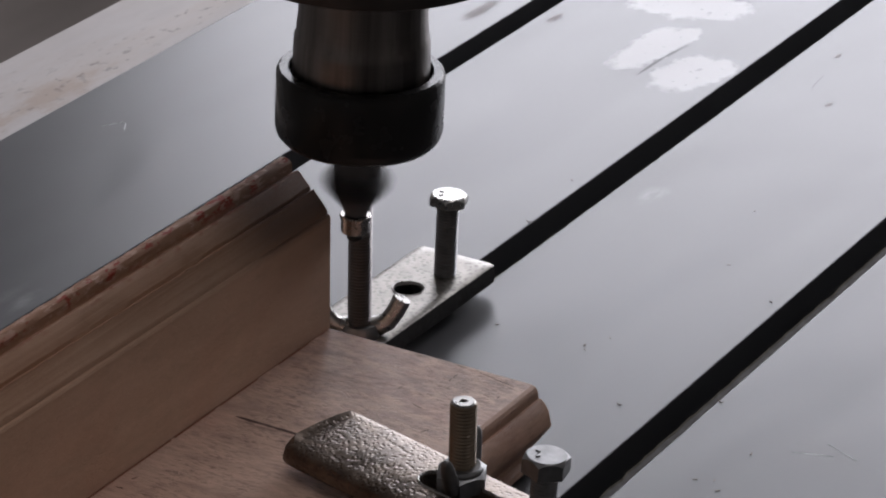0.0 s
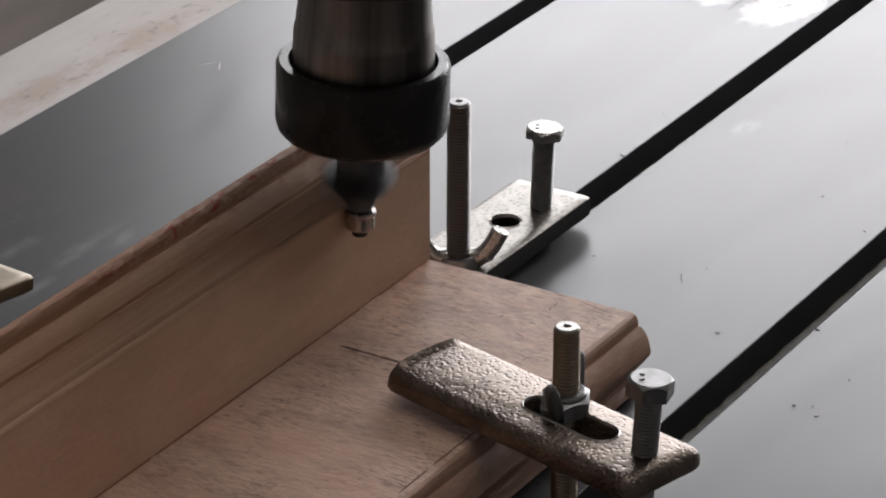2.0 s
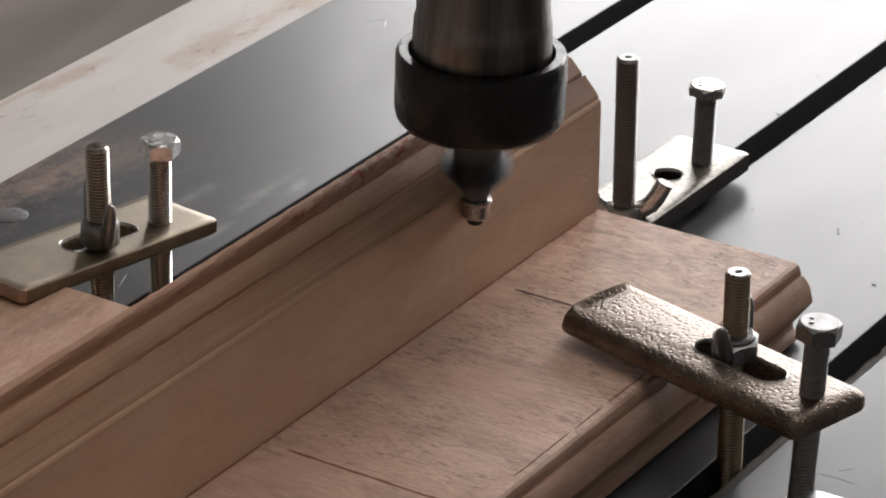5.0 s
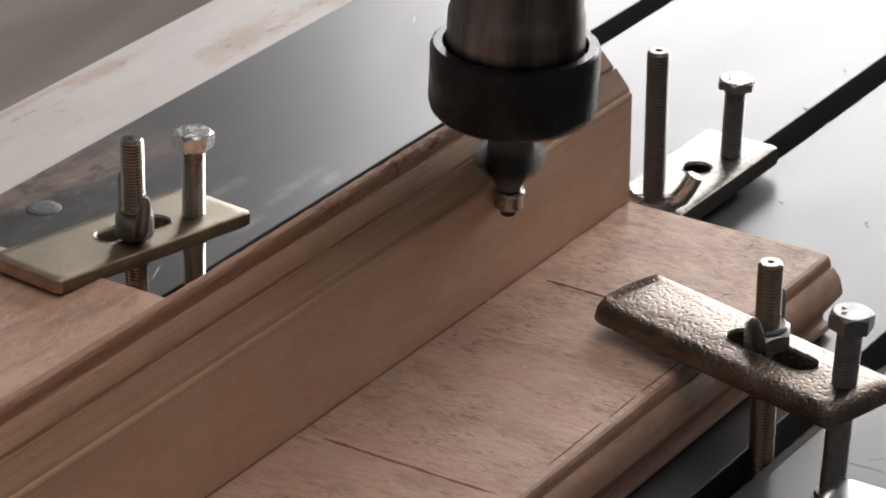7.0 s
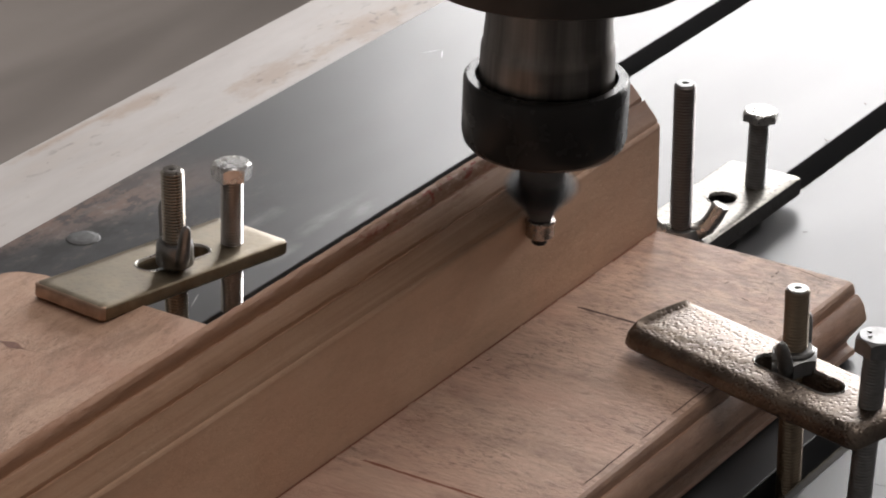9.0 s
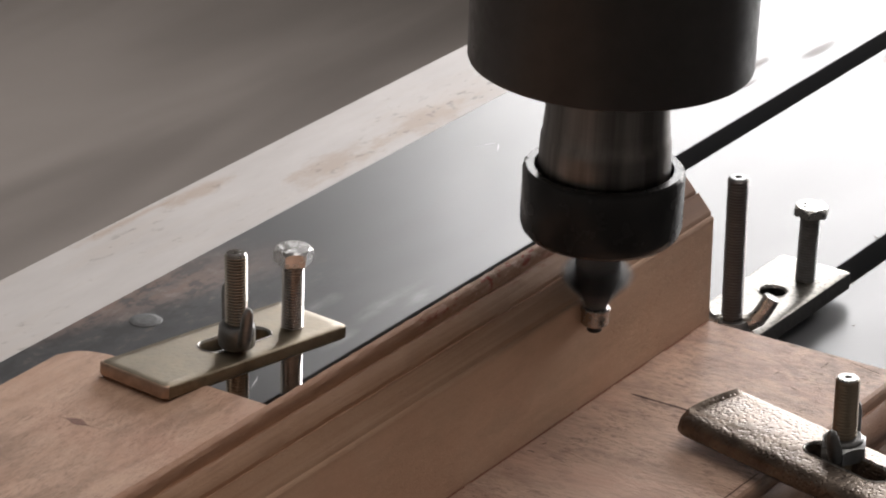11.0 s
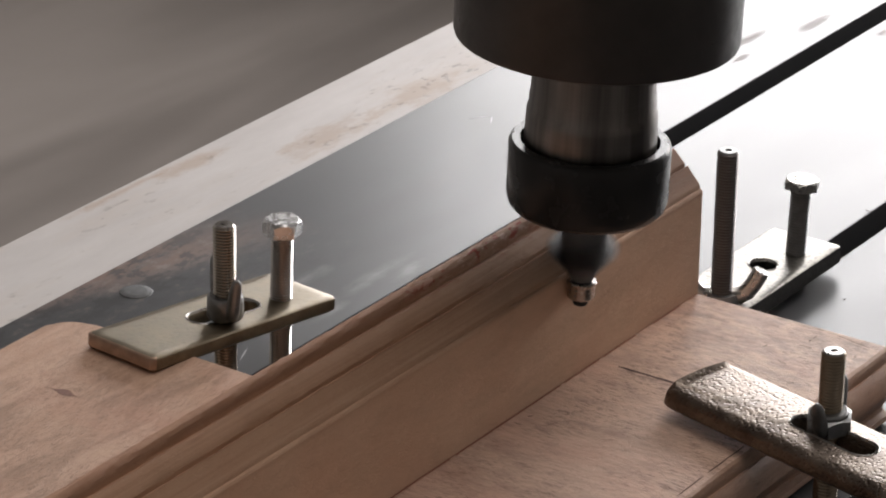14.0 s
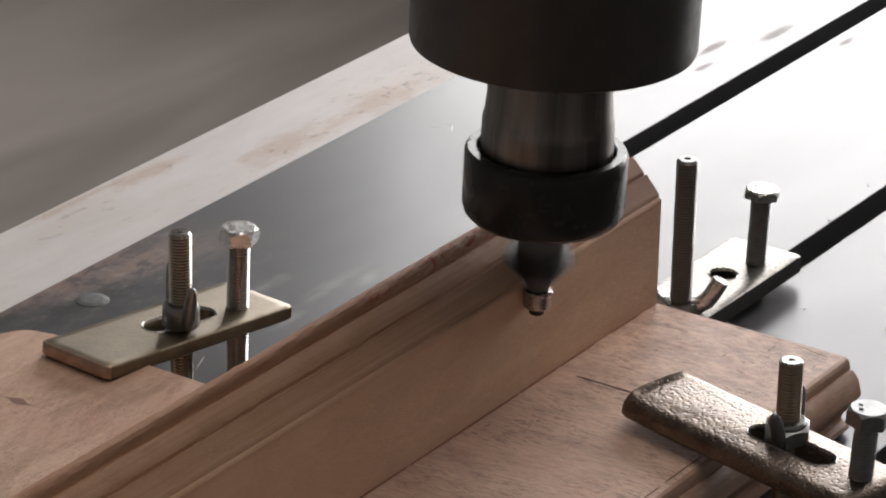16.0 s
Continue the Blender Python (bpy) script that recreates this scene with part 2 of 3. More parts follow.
SLOT_DARK = simple("oiled_slot_steel", (0.095, 0.095, 0.098), 0.5, 0.4)
SLOT_LIP = simple("slot_lip_steel", (0.085, 0.082, 0.079), 0.8, 0.0, 120, 0.35, spec=0.12)
SLOT_EDGE = simple("bare_slot_edge_steel", (0.10, 0.09, 0.07), 0.85, 0.0, 200, 0.4, spec=0.1)
STUD_STEEL = simple("bronzed_thread_steel", (0.37, 0.33, 0.28), 0.19, 0.95, 60, 0.12, 0.0)
BROWN_STUD = simple("brown_thread_steel", (0.34, 0.275, 0.205), 0.34, 0.95, 60, 0.12, 0.0)
DARK_STUD = simple("dark_thread_steel", (0.165, 0.15, 0.145), 0.40, 0.8, 60, 0.12, 0.0)
BOLT_STEEL = simple("zinc_bolt_steel", (0.44, 0.415, 0.395), 0.2, 0.95, 60, 0.12, 0.0)
HEAD_STEEL = simple("bright_zinc_steel", (0.52, 0.52, 0.515), 0.25, 0.95, 120, 0.1, 0.05)
MILL_SCALE = simple("black_mill_scale", (0.022, 0.021, 0.020), 0.65, 0.0, 250, 0.4, 0.1, spec=0.2)
REDDISH_TIP = simple("bounce_lit_tip_steel", (0.42, 0.29, 0.215), 0.42, 0.85, 160, 0.3, 0.1)
NUT_STEEL = simple("dull_nut_steel", (0.25, 0.25, 0.25), 0.42, 0.9, 220, 0.25, 0.15)
WING_STEEL = simple("worn_wing_steel", (0.42, 0.41, 0.39), 0.3, 0.95, 220, 0.25, 0.1)
BLACK_NUT = simple("black_oxide_steel", (0.028, 0.027, 0.027), 0.24, 0.0, 40, 0.15, 0.0, spec=0.22)
BODY_BLACK = simple("black_painted_housing", (0.050, 0.043, 0.039), 0.36, 0.0, 80, 0.2, 0.05)
BEARING = simple("bearing_steel", (0.40, 0.37, 0.35), 0.24, 1.0, 300, 0.15)
SCREW_BLACK = simple("black_screw", (0.02, 0.02, 0.02), 0.45, 0.3)
KNOT = simple("knot_wood", (0.21, 0.095, 0.065), 0.6, 0, 700, 0.5)
POLISHED = simple("polished_steel", (0.30, 0.30, 0.30), 0.34, 1.0, 150, 0.1, 0.02)
ADDED_PANEL = simple("white_added_panel", (0.8, 0.8, 0.78), 0.5)
CHIP = simple("dark_wood_chip", (0.14, 0.11, 0.09), 0.8)
DROP = simple("dried_grey_drop", (0.060, 0.060, 0.062), 0.55, 0, 300, 0.5)
SCRATCH = simple("bare_scratch", (0.30, 0.30, 0.30), 0.4, 0.3)
PLASTER = simple("grey_plaster", (0.36, 0.345, 0.33), 0.85, 0, 4, 0.06, 0.1, 0.001)


def concrete():
    """A worn floor, with long soft bands of reflected light painted into its colour."""
    m = Mat("grey_concrete", 0.6, 0.0, 0.4)
    light_band = m.noise(m.scaled(0.9, 4.2, 1, (3, 2, 0), -0.62), 1.0, 3, 0.5, 0.3)
    cloud = m.noise(m.scaled(3, 3, 3), 1.0, 5, 0.6)
    base = m.ramp(light_band, (0.32, (0.120, 0.105, 0.095)), (0.70, (0.235, 0.208, 0.190)), ease=True)
    base = m.mix(m.ramp(cloud, (0.3, 0.0), (0.75, 0.3)), base, (0.20, 0.175, 0.158))
    m.put("Base Color", base)
    m.put("Roughness", m.ramp(cloud, (0.2, 0.38), (0.8, 0.52)))
    return m.bump(m.noise(m.scaled(40, 40, 40), 1.0, 4), 0.15, 0.001).m


FLOOR = concrete()


def nose_steel():
    m = Mat("turned_steel", 0.33, 0.95)
    ring = m.noise(m.scaled(3, 3, 900), 1.0, 3)
    side = m.noise(m.scaled(95, 95, 3), 1.0, 4)
    c = m.ramp(side, (0.4, (0.09, 0.079, 0.072)), (0.64, (0.29, 0.258, 0.237)))
    m.put("Base Color", m.mix(0.08, c, m.ramp(ring, (0.3, (0.05, 0.05, 0.05)), (0.8, (0.3, 0.29, 0.27)))))
    return m.bump(ring, 0.03, 0.0001).m


NOSE = nose_steel()


def cast_metal(name, low, high, pit, rough, strength, grime=0.0):
    """Forged clamp steel with a pitted skin."""
    m = Mat(name, rough, 0.9)
    cell = m.t.nodes.new("ShaderNodeTexVoronoi")
    cell.feature = "SMOOTH_F1"
    cell.inputs["Scale"].default_value = pit
    m.t.links.new(m.scaled(1, 1, 1), cell.inputs["Vector"])
    n = m.noise(m.scaled(70, 70, 70), 1.0, 5, 0.6)
    pits = m.ramp(cell.outputs["Distance"], (0.12, 0.0), (0.42, 1.0))
    h = m.math("ADD", m.math("MULTIPLY", pits, 0.9), m.math("MULTIPLY", m.noise(m.scaled(350, 350, 350), 1.0, 4), 0.7))
    skin = m.ramp(n, (0.3, low), (0.72, high))
    m.put("Base Color", m.mix(m.math("MULTIPLY", m.math("SUBTRACT", 1.0, pits), grime), skin, tuple(c * 0.3 for c in low)))
    m.put("Roughness", m.ramp(n, (0.2, rough - 0.08), (0.8, rough + 0.12)))
    return m.bump(h, strength, 0.0007).m


CAST_PITTED = cast_metal("pitted_bronzed_steel", (0.115, 0.091, 0.076), (0.270, 0.220, 0.180), 620, 0.37, 0.40, 0.25)
CAST_SMOOTH = cast_metal("smooth_olive_bronzed_steel", (0.140, 0.112, 0.076), (0.225, 0.187, 0.130), 420, 0.40, 0.05, 0.12)
CAST_SPECKLED = cast_metal("speckled_pale_steel", (0.13, 0.12, 0.105), (0.31, 0.29, 0.26), 520, 0.36, 0.08, 0.6)


def frame_paint():
    m = Mat("worn_white_paint", 0.55)
    a = m.noise(m.scaled(10, 30, 30, (2, 0, 0)), 1.0, 5, 0.65)
    stain = m.ramp(m.noise(m.scaled(6, 30, 20, (5, 1, 0)), 1.0, 5, 0.65), (0.48, 0.0), (0.68, 1.0))
    base = m.ramp(a, (0.3, (0.47, 0.44, 0.425)), (0.75, (0.58, 0.55, 0.535)))
    base = m.mix(m.math("MULTIPLY", stain, 0.22), base, (0.47, 0.35, 0.245))
    ragged = m.math("MULTIPLY", m.math("SUBTRACT", m.noise(m.scaled(40, 90, 60), 1.0, 5, 0.7), 0.5), 2.2)
    for cx, cy, rx, ry in ((0.142, 0.288, 0.045, 0.014), (0.076, 0.320, 0.035, 0.008), (0.219, 0.285, 0.05, 0.016), (0.03, 0.325, 0.05, 0.004)):
        n = m.t.nodes.new("ShaderNodeVectorMath")
        n.operation = "LENGTH"
        m.t.links.new(m.scaled(1 / rx, 1 / ry, 0, (-cx / rx, -cy / ry, 0)), n.inputs[0])
        brown = m.ramp(m.math("ADD", n.outputs["Value"], ragged), (0.1, 0.6), (1.0, 0.0), ease=True)
        base = m.mix(brown, base, (0.37, 0.26, 0.18))
        stain = m.math("MAXIMUM", stain, brown)
    specks = m.ramp(m.noise(m.scaled(110, 200, 200), 1.0, 4), (0.58, 0.0), (0.66, 1.0))
    m.put("Base Color", m.mix(m.math("MULTIPLY", m.math("MULTIPLY", specks, stain), 0.7), base, (0.12, 0.1, 0.09)))
    return m.bump(a, 0.1, 0.0004).m


PAINT = frame_paint()


def reach(z):
    """How far the cutting edges stand out from the axis, at a height on the cutter."""
    pts = ((0.0756, 0.0050), (0.0781, 0.0066), (0.0818, 0.0098), (0.0850, 0.0134), (0.0885, 0.0152), (0.0910, 0.0142), (0.0935, 0.0114), (0.0960, 0.0088))
    return float(np.interp(z, [p[0] for p in pts], [p[1] for p in pts]))


def swept(far):
    """One slice of the turning cutting edges: dense by the core, thinning outwards."""
    m = Mat("spinning_cutter_haze", 0.6, 0.0, 0.3)
    m.colour(0.10, 0.096, 0.096)
    n = m.t.nodes.new("ShaderNodeVectorMath")
    n.operation = "LENGTH"
    m.t.links.new(m.scaled(1, 1, 0), n.inputs[0])
    m.put("Alpha", m.ramp(m.math("DIVIDE", n.outputs["Value"], far), (0.50, 0.6), (0.66, 0.44), (0.82, 0.18), (0.93, 0.05), (1.0, 0.0)))
    return m.m


SPUN_IN = simple("spinning_cutter_core", (0.17, 0.165, 0.168), 0.6, 0.2, 60, 0.1, 0.0, spec=0.3)


# ---- mesh helpers ----
def mesh_of(bm, name, material, smooth=None):
    bmesh.ops.recalc_face_normals(bm, faces=bm.faces[:])
    me = bpy.data.meshes.new(name)
    bm.to_mesh(me)
    bm.free()
    me.materials.append(material)
    if smooth is not None:
        for p in me.polygons:
            p.use_smooth = True
        me.set_sharp_from_angle(angle=radians(smooth))
    return me


def part(name, bm, material, parent=None, label="", at=None, smooth=None):
    ob = new(name, mesh_of(bm, name, material, smooth))
    if parent is not None:
        ob.parent = parent
    if at is not None:
        ob.matrix_basis = at
    if label:
        tagged(ob, label)
    return ob


def empty(name, m, label, category, group="", kind=""):
    ob = new(name)
    ob.empty_display_size = 0.01
    ob.matrix_basis = m
    return tagged(ob, label, category, group, kind)


def box(x0, x1, y0, y1, z0, z1, bevel=0.0, seg=2):
    bm = bmesh.new()
    v = [bm.verts.new((x, y, z)) for z in (z0, z1) for y in (y0, y1) for x in (x0, x1)]
    for f in ((0, 2, 3, 1), (4, 5, 7, 6), (0, 1, 5, 4), (2, 6, 7, 3), (0, 4, 6, 2), (1, 3, 7, 5)):
        bm.faces.new([v[i] for i in f])
    if bevel:
        bmesh.ops.bevel(bm, geom=bm.edges[:], offset=bevel, segments=seg, affect="EDGES", profile=0.5)
    return bm


def revolve(profile, seg=48, bm=None):
    """Rings of (radius, z), closed at both ends."""
    bm = bm or bmesh.new()
    rings = []
    for r, z in profile:
        if r < 1e-6:
            rings.append([bm.verts.new((0, 0, z))])
        else:
            rings.append([bm.verts.new((r * math.cos(2 * math.pi * i / seg), r * math.sin(2 * math.pi * i / seg), z)) for i in range(seg)])
    for a, b in zip(rings, rings[1:]):
        for i in range(seg):
            j = (i + 1) % seg
            q = [a[i % len(a)], a[j % len(a)], b[j % len(b)], b[i % len(b)]]
            q = list(dict.fromkeys(q))
            if len(q) > 2:
                bm.faces.new(q)
    for ring in (rings[0], rings[-1]):
        if len(ring) > 2:
            bm.faces.new(ring)
    return bm


def thread(r, z0, z1, pitch=0.00125, depth=0.0005):
    """Profile of a screw thread as close ridges."""
    p = []
    n = math.ceil((z1 - z0) / pitch)
    pitch = (z1 - z0) / n
    for i in range(n):
        z = z0 + i * pitch
        p += [(r - depth, z), (r, z + pitch * 0.42), (r, z + pitch * 0.58)]
    return p + [(r - depth, z0 + n * pitch)]


def hexagon(rad, z0, z1, cham=0.0009):
    """A hexagon head with a turned chamfer that leaves a round top face."""
    bm = bmesh.new()
    n = 48
    flat = rad * math.cos(math.pi / 6)
    rows = [[], [], [], []]
    for i in range(n):
        a = 2 * math.pi * i / n
        r = flat / math.cos(a % (math.pi / 3) - math.pi / 6)
        drop = cham * (0.25 + 0.9 * (r - flat) / (rad - flat))
        for row, k, z in zip(rows, (0.97, 1.0, 1.0, 0.0), (z0, z0 + 0.0003, z1 - drop, z1)):
            q = r * k if k else flat * 0.93
            row.append(bm.verts.new((q * math.cos(a), q * math.sin(a), z)))
    for a, b in zip(rows, rows[1:]):
        for i in range(n):
            bm.faces.new((a[i], a[(i + 1) % n], b[(i + 1) % n], b[i]))
    bm.faces.new(rows[0])
    bm.faces.new(rows[-1])
    return bm


def extrude_x(profile, x0, x1, cuts=1, wob=0.0, seed=3, above=-1.0):
    """A bar of the (y, z) outline, along x."""
    rnd = random.Random(seed)
    bm = bmesh.new()
    rows = []
    for k in range(cuts + 1):
        x = x0 + (x1 - x0) * k / cuts
        rows.append([bm.verts.new((x, y + rnd.uniform(-wob, wob) * (z > above), z + rnd.uniform(-wob, wob) * (z > above))) for y, z in profile])
    n = len(profile)
    for a, b in zip(rows, rows[1:]):
        for i in range(n):
            bm.faces.new((a[i], a[(i + 1) % n], b[(i + 1) % n], b[i]))
    bm.faces.new(rows[0])
    bm.faces.new(rows[-1])
    return bm


def outline(x0, x1, hw, r, n):
    """A rectangle with rounded corners, as n points spread by their way along it."""
    pts = []
    for cx, cy, a0 in ((x1 - r, hw - r, 0), (x0 + r, hw - r, 90), (x0 + r, -hw + r, 180), (x1 - r, -hw + r, 270)):
        for i in range(7):
            a = radians(a0 + 15 * i)
            pts.append((cx + r * math.cos(a), cy + r * math.sin(a)))
    pts.append(pts[0])
    d = [0.0]
    for p, q in zip(pts, pts[1:]):
        d.append(d[-1] + math.dist(p, q))
    out = []
    for k in range(n):
        s = d[-1] * k / n
        i = max(j for j in range(len(d) - 1) if d[j] <= s)
        f = (s - d[i]) / max(d[i + 1] - d[i], 1e-9)
        out.append((pts[i][0] + f * (pts[i + 1][0] - pts[i][0]), pts[i][1] + f * (pts[i + 1][1] - pts[i][1])))
    return out


def clamp_bar(length, width, thick, slot0, slot1, slot_w, round_top=0.0015, tip_drop=0.0, corner=0.004, lip=0, crown=0.0):
    """A strap clamp: the tip at x = 0, the top at z = 0, a long hole in the middle."""
    bm = bmesh.new()
    n = 96
    hw = width / 2
    rings = []
    levels = [(-thick, 0.0012), (-thick + 0.0012, 0.0), (-round_top, 0.0), (-round_top * 0.45, round_top * 0.25), (0.0, round_top), (0.0, round_top + (0.0020 if lip else 0.004))]
    for z, inset in levels:
        ring = outline(inset, length - inset, hw - inset, max(corner - inset * 0.5, 0.001), n)
        rings.append([])
        for x, y in ring:
            down = tip_drop * max(0.0, 1 - x / (round_top + 0.003)) if z > -thick * 0.5 else 0
            if lip and z > -0.0025:      # a cast lip stands up along the tip
                down = -0.0018 if 0.001 < inset < 0.004 and x < 0.0040 else 0.0
            if z > -thick * 0.5:
                down += crown * (y / hw) ** 2
            rings[-1].append(bm.verts.new((x, y, z - down)))
    c = ((slot0 + slot1) / 2, 0.0)
    hole = outline(slot0, slot1, slot_w / 2, slot_w / 2 - 1e-5, n)

    def turned(pts, ref):
        a = [math.atan2((y - c[1]) * 1.0, x - c[0]) for x, y in ref]
        b = [math.atan2((y - c[1]) * 1.0, x - c[0]) for x, y in pts]
        k = min(range(n), key=lambda i: abs(math.atan2(math.sin(b[i] - a[0]), math.cos(b[i] - a[0]))))
        return pts[k:] + pts[:k]

    hole = turned(hole, outline(0, length, hw, corner, n))
    inner = []
    for z, grow in ((-thick, 0.0004), (-thick + 0.0008, 0), (-0.001, 0), (0, 0.0006)):
        inner.append([bm.verts.new((x + math.copysign(grow, x - c[0]), y + math.copysign(grow, y), z)) for x, y in hole])
    loops = rings + inner[::-1] + [rings[0]]
    for a, b in zip(loops, loops[1:]):
        for i in range(n):
            j = (i + 1) % n
            bm.faces.new((a[i], a[j], b[j], b[i]))
    return bm


# ---- large structure ----
HB = 0.032          # top of the two flat boards
FLOOR_Z = -0.82


def build_room():
    t = 0.12
    x0, x1, y0, y1, z1 = -2.6, 2.5, -3.0, 2.6, 1.95
    part("floor", box(x0 - t, x1 + t, y0 - t, y1 + t, FLOOR_Z - 0.1, FLOOR_Z), FLOOR)
    tagged(bpy.data.objects["floor"], "bare grey concrete workshop floor", "floor", kind="structure")
    part("ceiling", box(x0 - t, x1 + t, y0 - t, y1 + t, z1, z1 + 0.1), PLASTER)
    tagged(bpy.data.objects["ceiling"], "plain grey workshop ceiling", "ceiling", kind="structure")

    def wall(name, axis, at, a0, a1, hole=None):
        bm = bmesh.new()
        spans = [(a0, a1, FLOOR_Z, z1)]
        if hole:
            h0, h1, b0, b1 = hole
            spans = [(a0, h0, FLOOR_Z, z1), (h1, a1, FLOOR_Z, z1), (h0, h1, FLOOR_Z, b0), (h0, h1, b1, z1)]
        for p0, p1, q0, q1 in spans:
            s = box(at, at + t, p0, p1, q0, q1) if axis == "x" else box(p0, p1, at, at + t, q0, q1)
            me = bpy.data.meshes.new("piece")
            s.to_mesh(me)
            s.free()
            bm.from_mesh(me)
            bpy.data.meshes.remove(me)
        tagged(part(name, bm, PLASTER), "plain grey plastered workshop wall", "wall", kind="structure")

    wall("wall_east", "x", x1, y0, y1, (-0.72, 1.78, 0.1, 1.42))
    wall("wall_west", "x", x0 - t, y0, y1)
    wall("wall_north", "y", y1, x0 - t, x1 + t)
    wall("wall_south", "y", y0 - t, x0 - t, x1 + t)


build_room()

SLOTS = ((-0.1215, -0.1068), (0.0020, 0.0155), (0.1277, 0.1402))
TX0, TX1, TY0, TY1 = -0.75, 1.35, -0.62, 0.252


def worn_strip(seed, y0, y1, z1, z0):
    """A strip along x whose free edge is nicked and uneven."""
    rnd = random.Random(int(seed * 1e5))
    bm = bmesh.new()
    rows = []
    n = 420
    for k in range(n + 1):
        x = TX0 + (TX1 - TX0) * k / n
        d = rnd.uniform(-0.0003, 0.0002) - (0.0007 if rnd.random() < 0.06 else 0.0)
        rows.append([bm.verts.new((x, y, z)) for y, z in ((y0 + d * (y1 - y0 < 0.0007), z0), (y0 + d * (y1 - y0 < 0.0007), z1), (y1 + d, z1), (y1 + d, z0))])
    for a, b in zip(rows, rows[1:]):
        for i in range(4):
            bm.faces.new((a[i], a[(i + 1) % 4], b[(i + 1) % 4], b[i]))
    bm.faces.new(rows[0])
    bm.faces.new(rows[-1])
    return bm


def build_table():
    bed = empty("machine_bed", pose(0, 0, 0), "black coated steel machine table with long parallel slots", "machine table")
    edges = [TY0, *[v for s in SLOTS for v in s], TY1]
    for a, b in zip(edges[0::2], edges[1::2]):
        part("plate", box(TX0, TX1, a, b, -0.014, 0.0, 0.0005, 2), TABLE, bed)
    for (a, b), ledge in zip(SLOTS, (0.0046, 0.0020, 0.0009)):
        w = 0.006
        pts = [(a - w, -0.0142), (a - w, -0.030), (b + w, -0.030), (b + w, -0.0142), (b + w + 0.003, -0.0142), (b + w + 0.003, -0.034), (a - w - 0.003, -0.034), (a - w - 0.003, -0.0142)]
        part("slot_channel", extrude_x(pts, TX0, TX1), SLOT_DARK, bed, "black oily T-slot channel")
        part("slot_ledge", worn_strip(a, a, a + ledge, -0.0022, -0.0139), SLOT_LIP, bed, "grey machined ledge inside the slot")
        part("slot_edge", worn_strip(a, a + ledge - 0.0004, a + ledge + 0.0001, -0.0020, -0.0030), SLOT_EDGE, bed, "bare bright edge of the slot ledge")
    part("side_skirt", box(TX0 + 0.02, TX1 - 0.02, TY1 - 0.02, TY1 - 0.002, -0.20, -0.0345), SLOT_DARK, bed)
    for x in (TX0 + 0.05, TX1 - 0.11):
        for y in (TY0 + 0.05, TY1 - 0.1):
            part("leg", box(x, x + 0.06, y, y + 0.06, FLOOR_Z, -0.0345, 0.003), SLOT_DARK, bed)


build_table()


def build_frame_rail():
    rail = empty("side_frame_rail", pose(0, 0, 0), "worn white painted steel frame rail beside the table", "machine frame", kind="structure")
    part("rail_top", box(-0.9, 1.5, 0.2525, 0.3295, -0.060, -0.015, 0.002, 2), PAINT, rail)
    for x in (-0.8, 1.3):
        part("rail_post", box(x, x + 0.06, 0.262, 0.322, FLOOR_Z, -0.0605, 0.003), PAINT, rail)


build_frame_rail()

# ---- the wooden workpieces ----
FENCE_PROFILE = [(0.0, 0.0005), (0.0, 0.0762), (0.0005, 0.0771), (0.0013, 0.0774), (0.0014, 0.0786), (0.0021, 0.0798),
                 (0.0066, 0.0847), (0.0071, 0.0857), (0.0087, 0.0849), (0.0090, 0.0864), (0.0133, 0.0911), (0.0142, 0.0915),
                 (0.0152, 0.0909), (0.0162, 0.0904), (0.0165, 0.0911), (0.0165, 0.0924), (0.0169, 0.0940), (0.0179, 0.0951),
                 (0.0194, 0.0955), (0.0212, 0.0951), (0.0223, 0.0940), (0.0227, 0.0923), (0.0227, 0.0005)]
BOARD_PROFILE = [(-0.0005, 0.0005), (-0.0865, 0.0005), (-0.0892, 0.0014), (-0.0899, 0.0026), (-0.0893, 0.0040), (-0.0868, 0.0048), (-0.0862, 0.0062),
                 (-0.0866, 0.0076), (-0.0932, 0.0164), (-0.0939, 0.0180), (-0.0936, 0.0200), (-0.0925, 0.0236), (-0.0908, 0.0262),
                 (-0.0893, 0.0275), (-0.0884, 0.0272), (-0.0882, 0.0288), (-0.0880, 0.0303), (-0.0872, 0.0315), (-0.0858, 0.0320), (-0.0840, 0.0320), (-0.0005, 0.0320)]


def scored(x0, y0, x1, y1, thin=1.0):
    """A thin uneven line cut into the top of the flat board."""
    rnd = random.Random(int(abs(x0 * 9000)))
    d = Vector((x1 - x0, y1 - y0))
    side = Vector((-d.y, d.x)).normalized()
    n = max(6, int(d.length / 0.003))
    bm = bmesh.new()
    rows = []
    for i in range(n + 1):
        c = Vector((x0, y0)) + d * (i / n) + side * rnd.uniform(-0.00018, 0.00018) * (d.length < 0.2)
        w = rnd.uniform(0.0005, 0.0010) if 0.05 < d.length < 0.2 else 0.0003 + 0.0002 * d.length
        w *= thin if 0 < i < n else thin * 0.3
        rows.append([bm.verts.new((*(c + side * k * w), 0.03206)) for k in (-1, 1)])
    for a, b in zip(rows, rows[1:]):
        bm.faces.new((a[0], a[1], b[1], b[0]))
    return bm


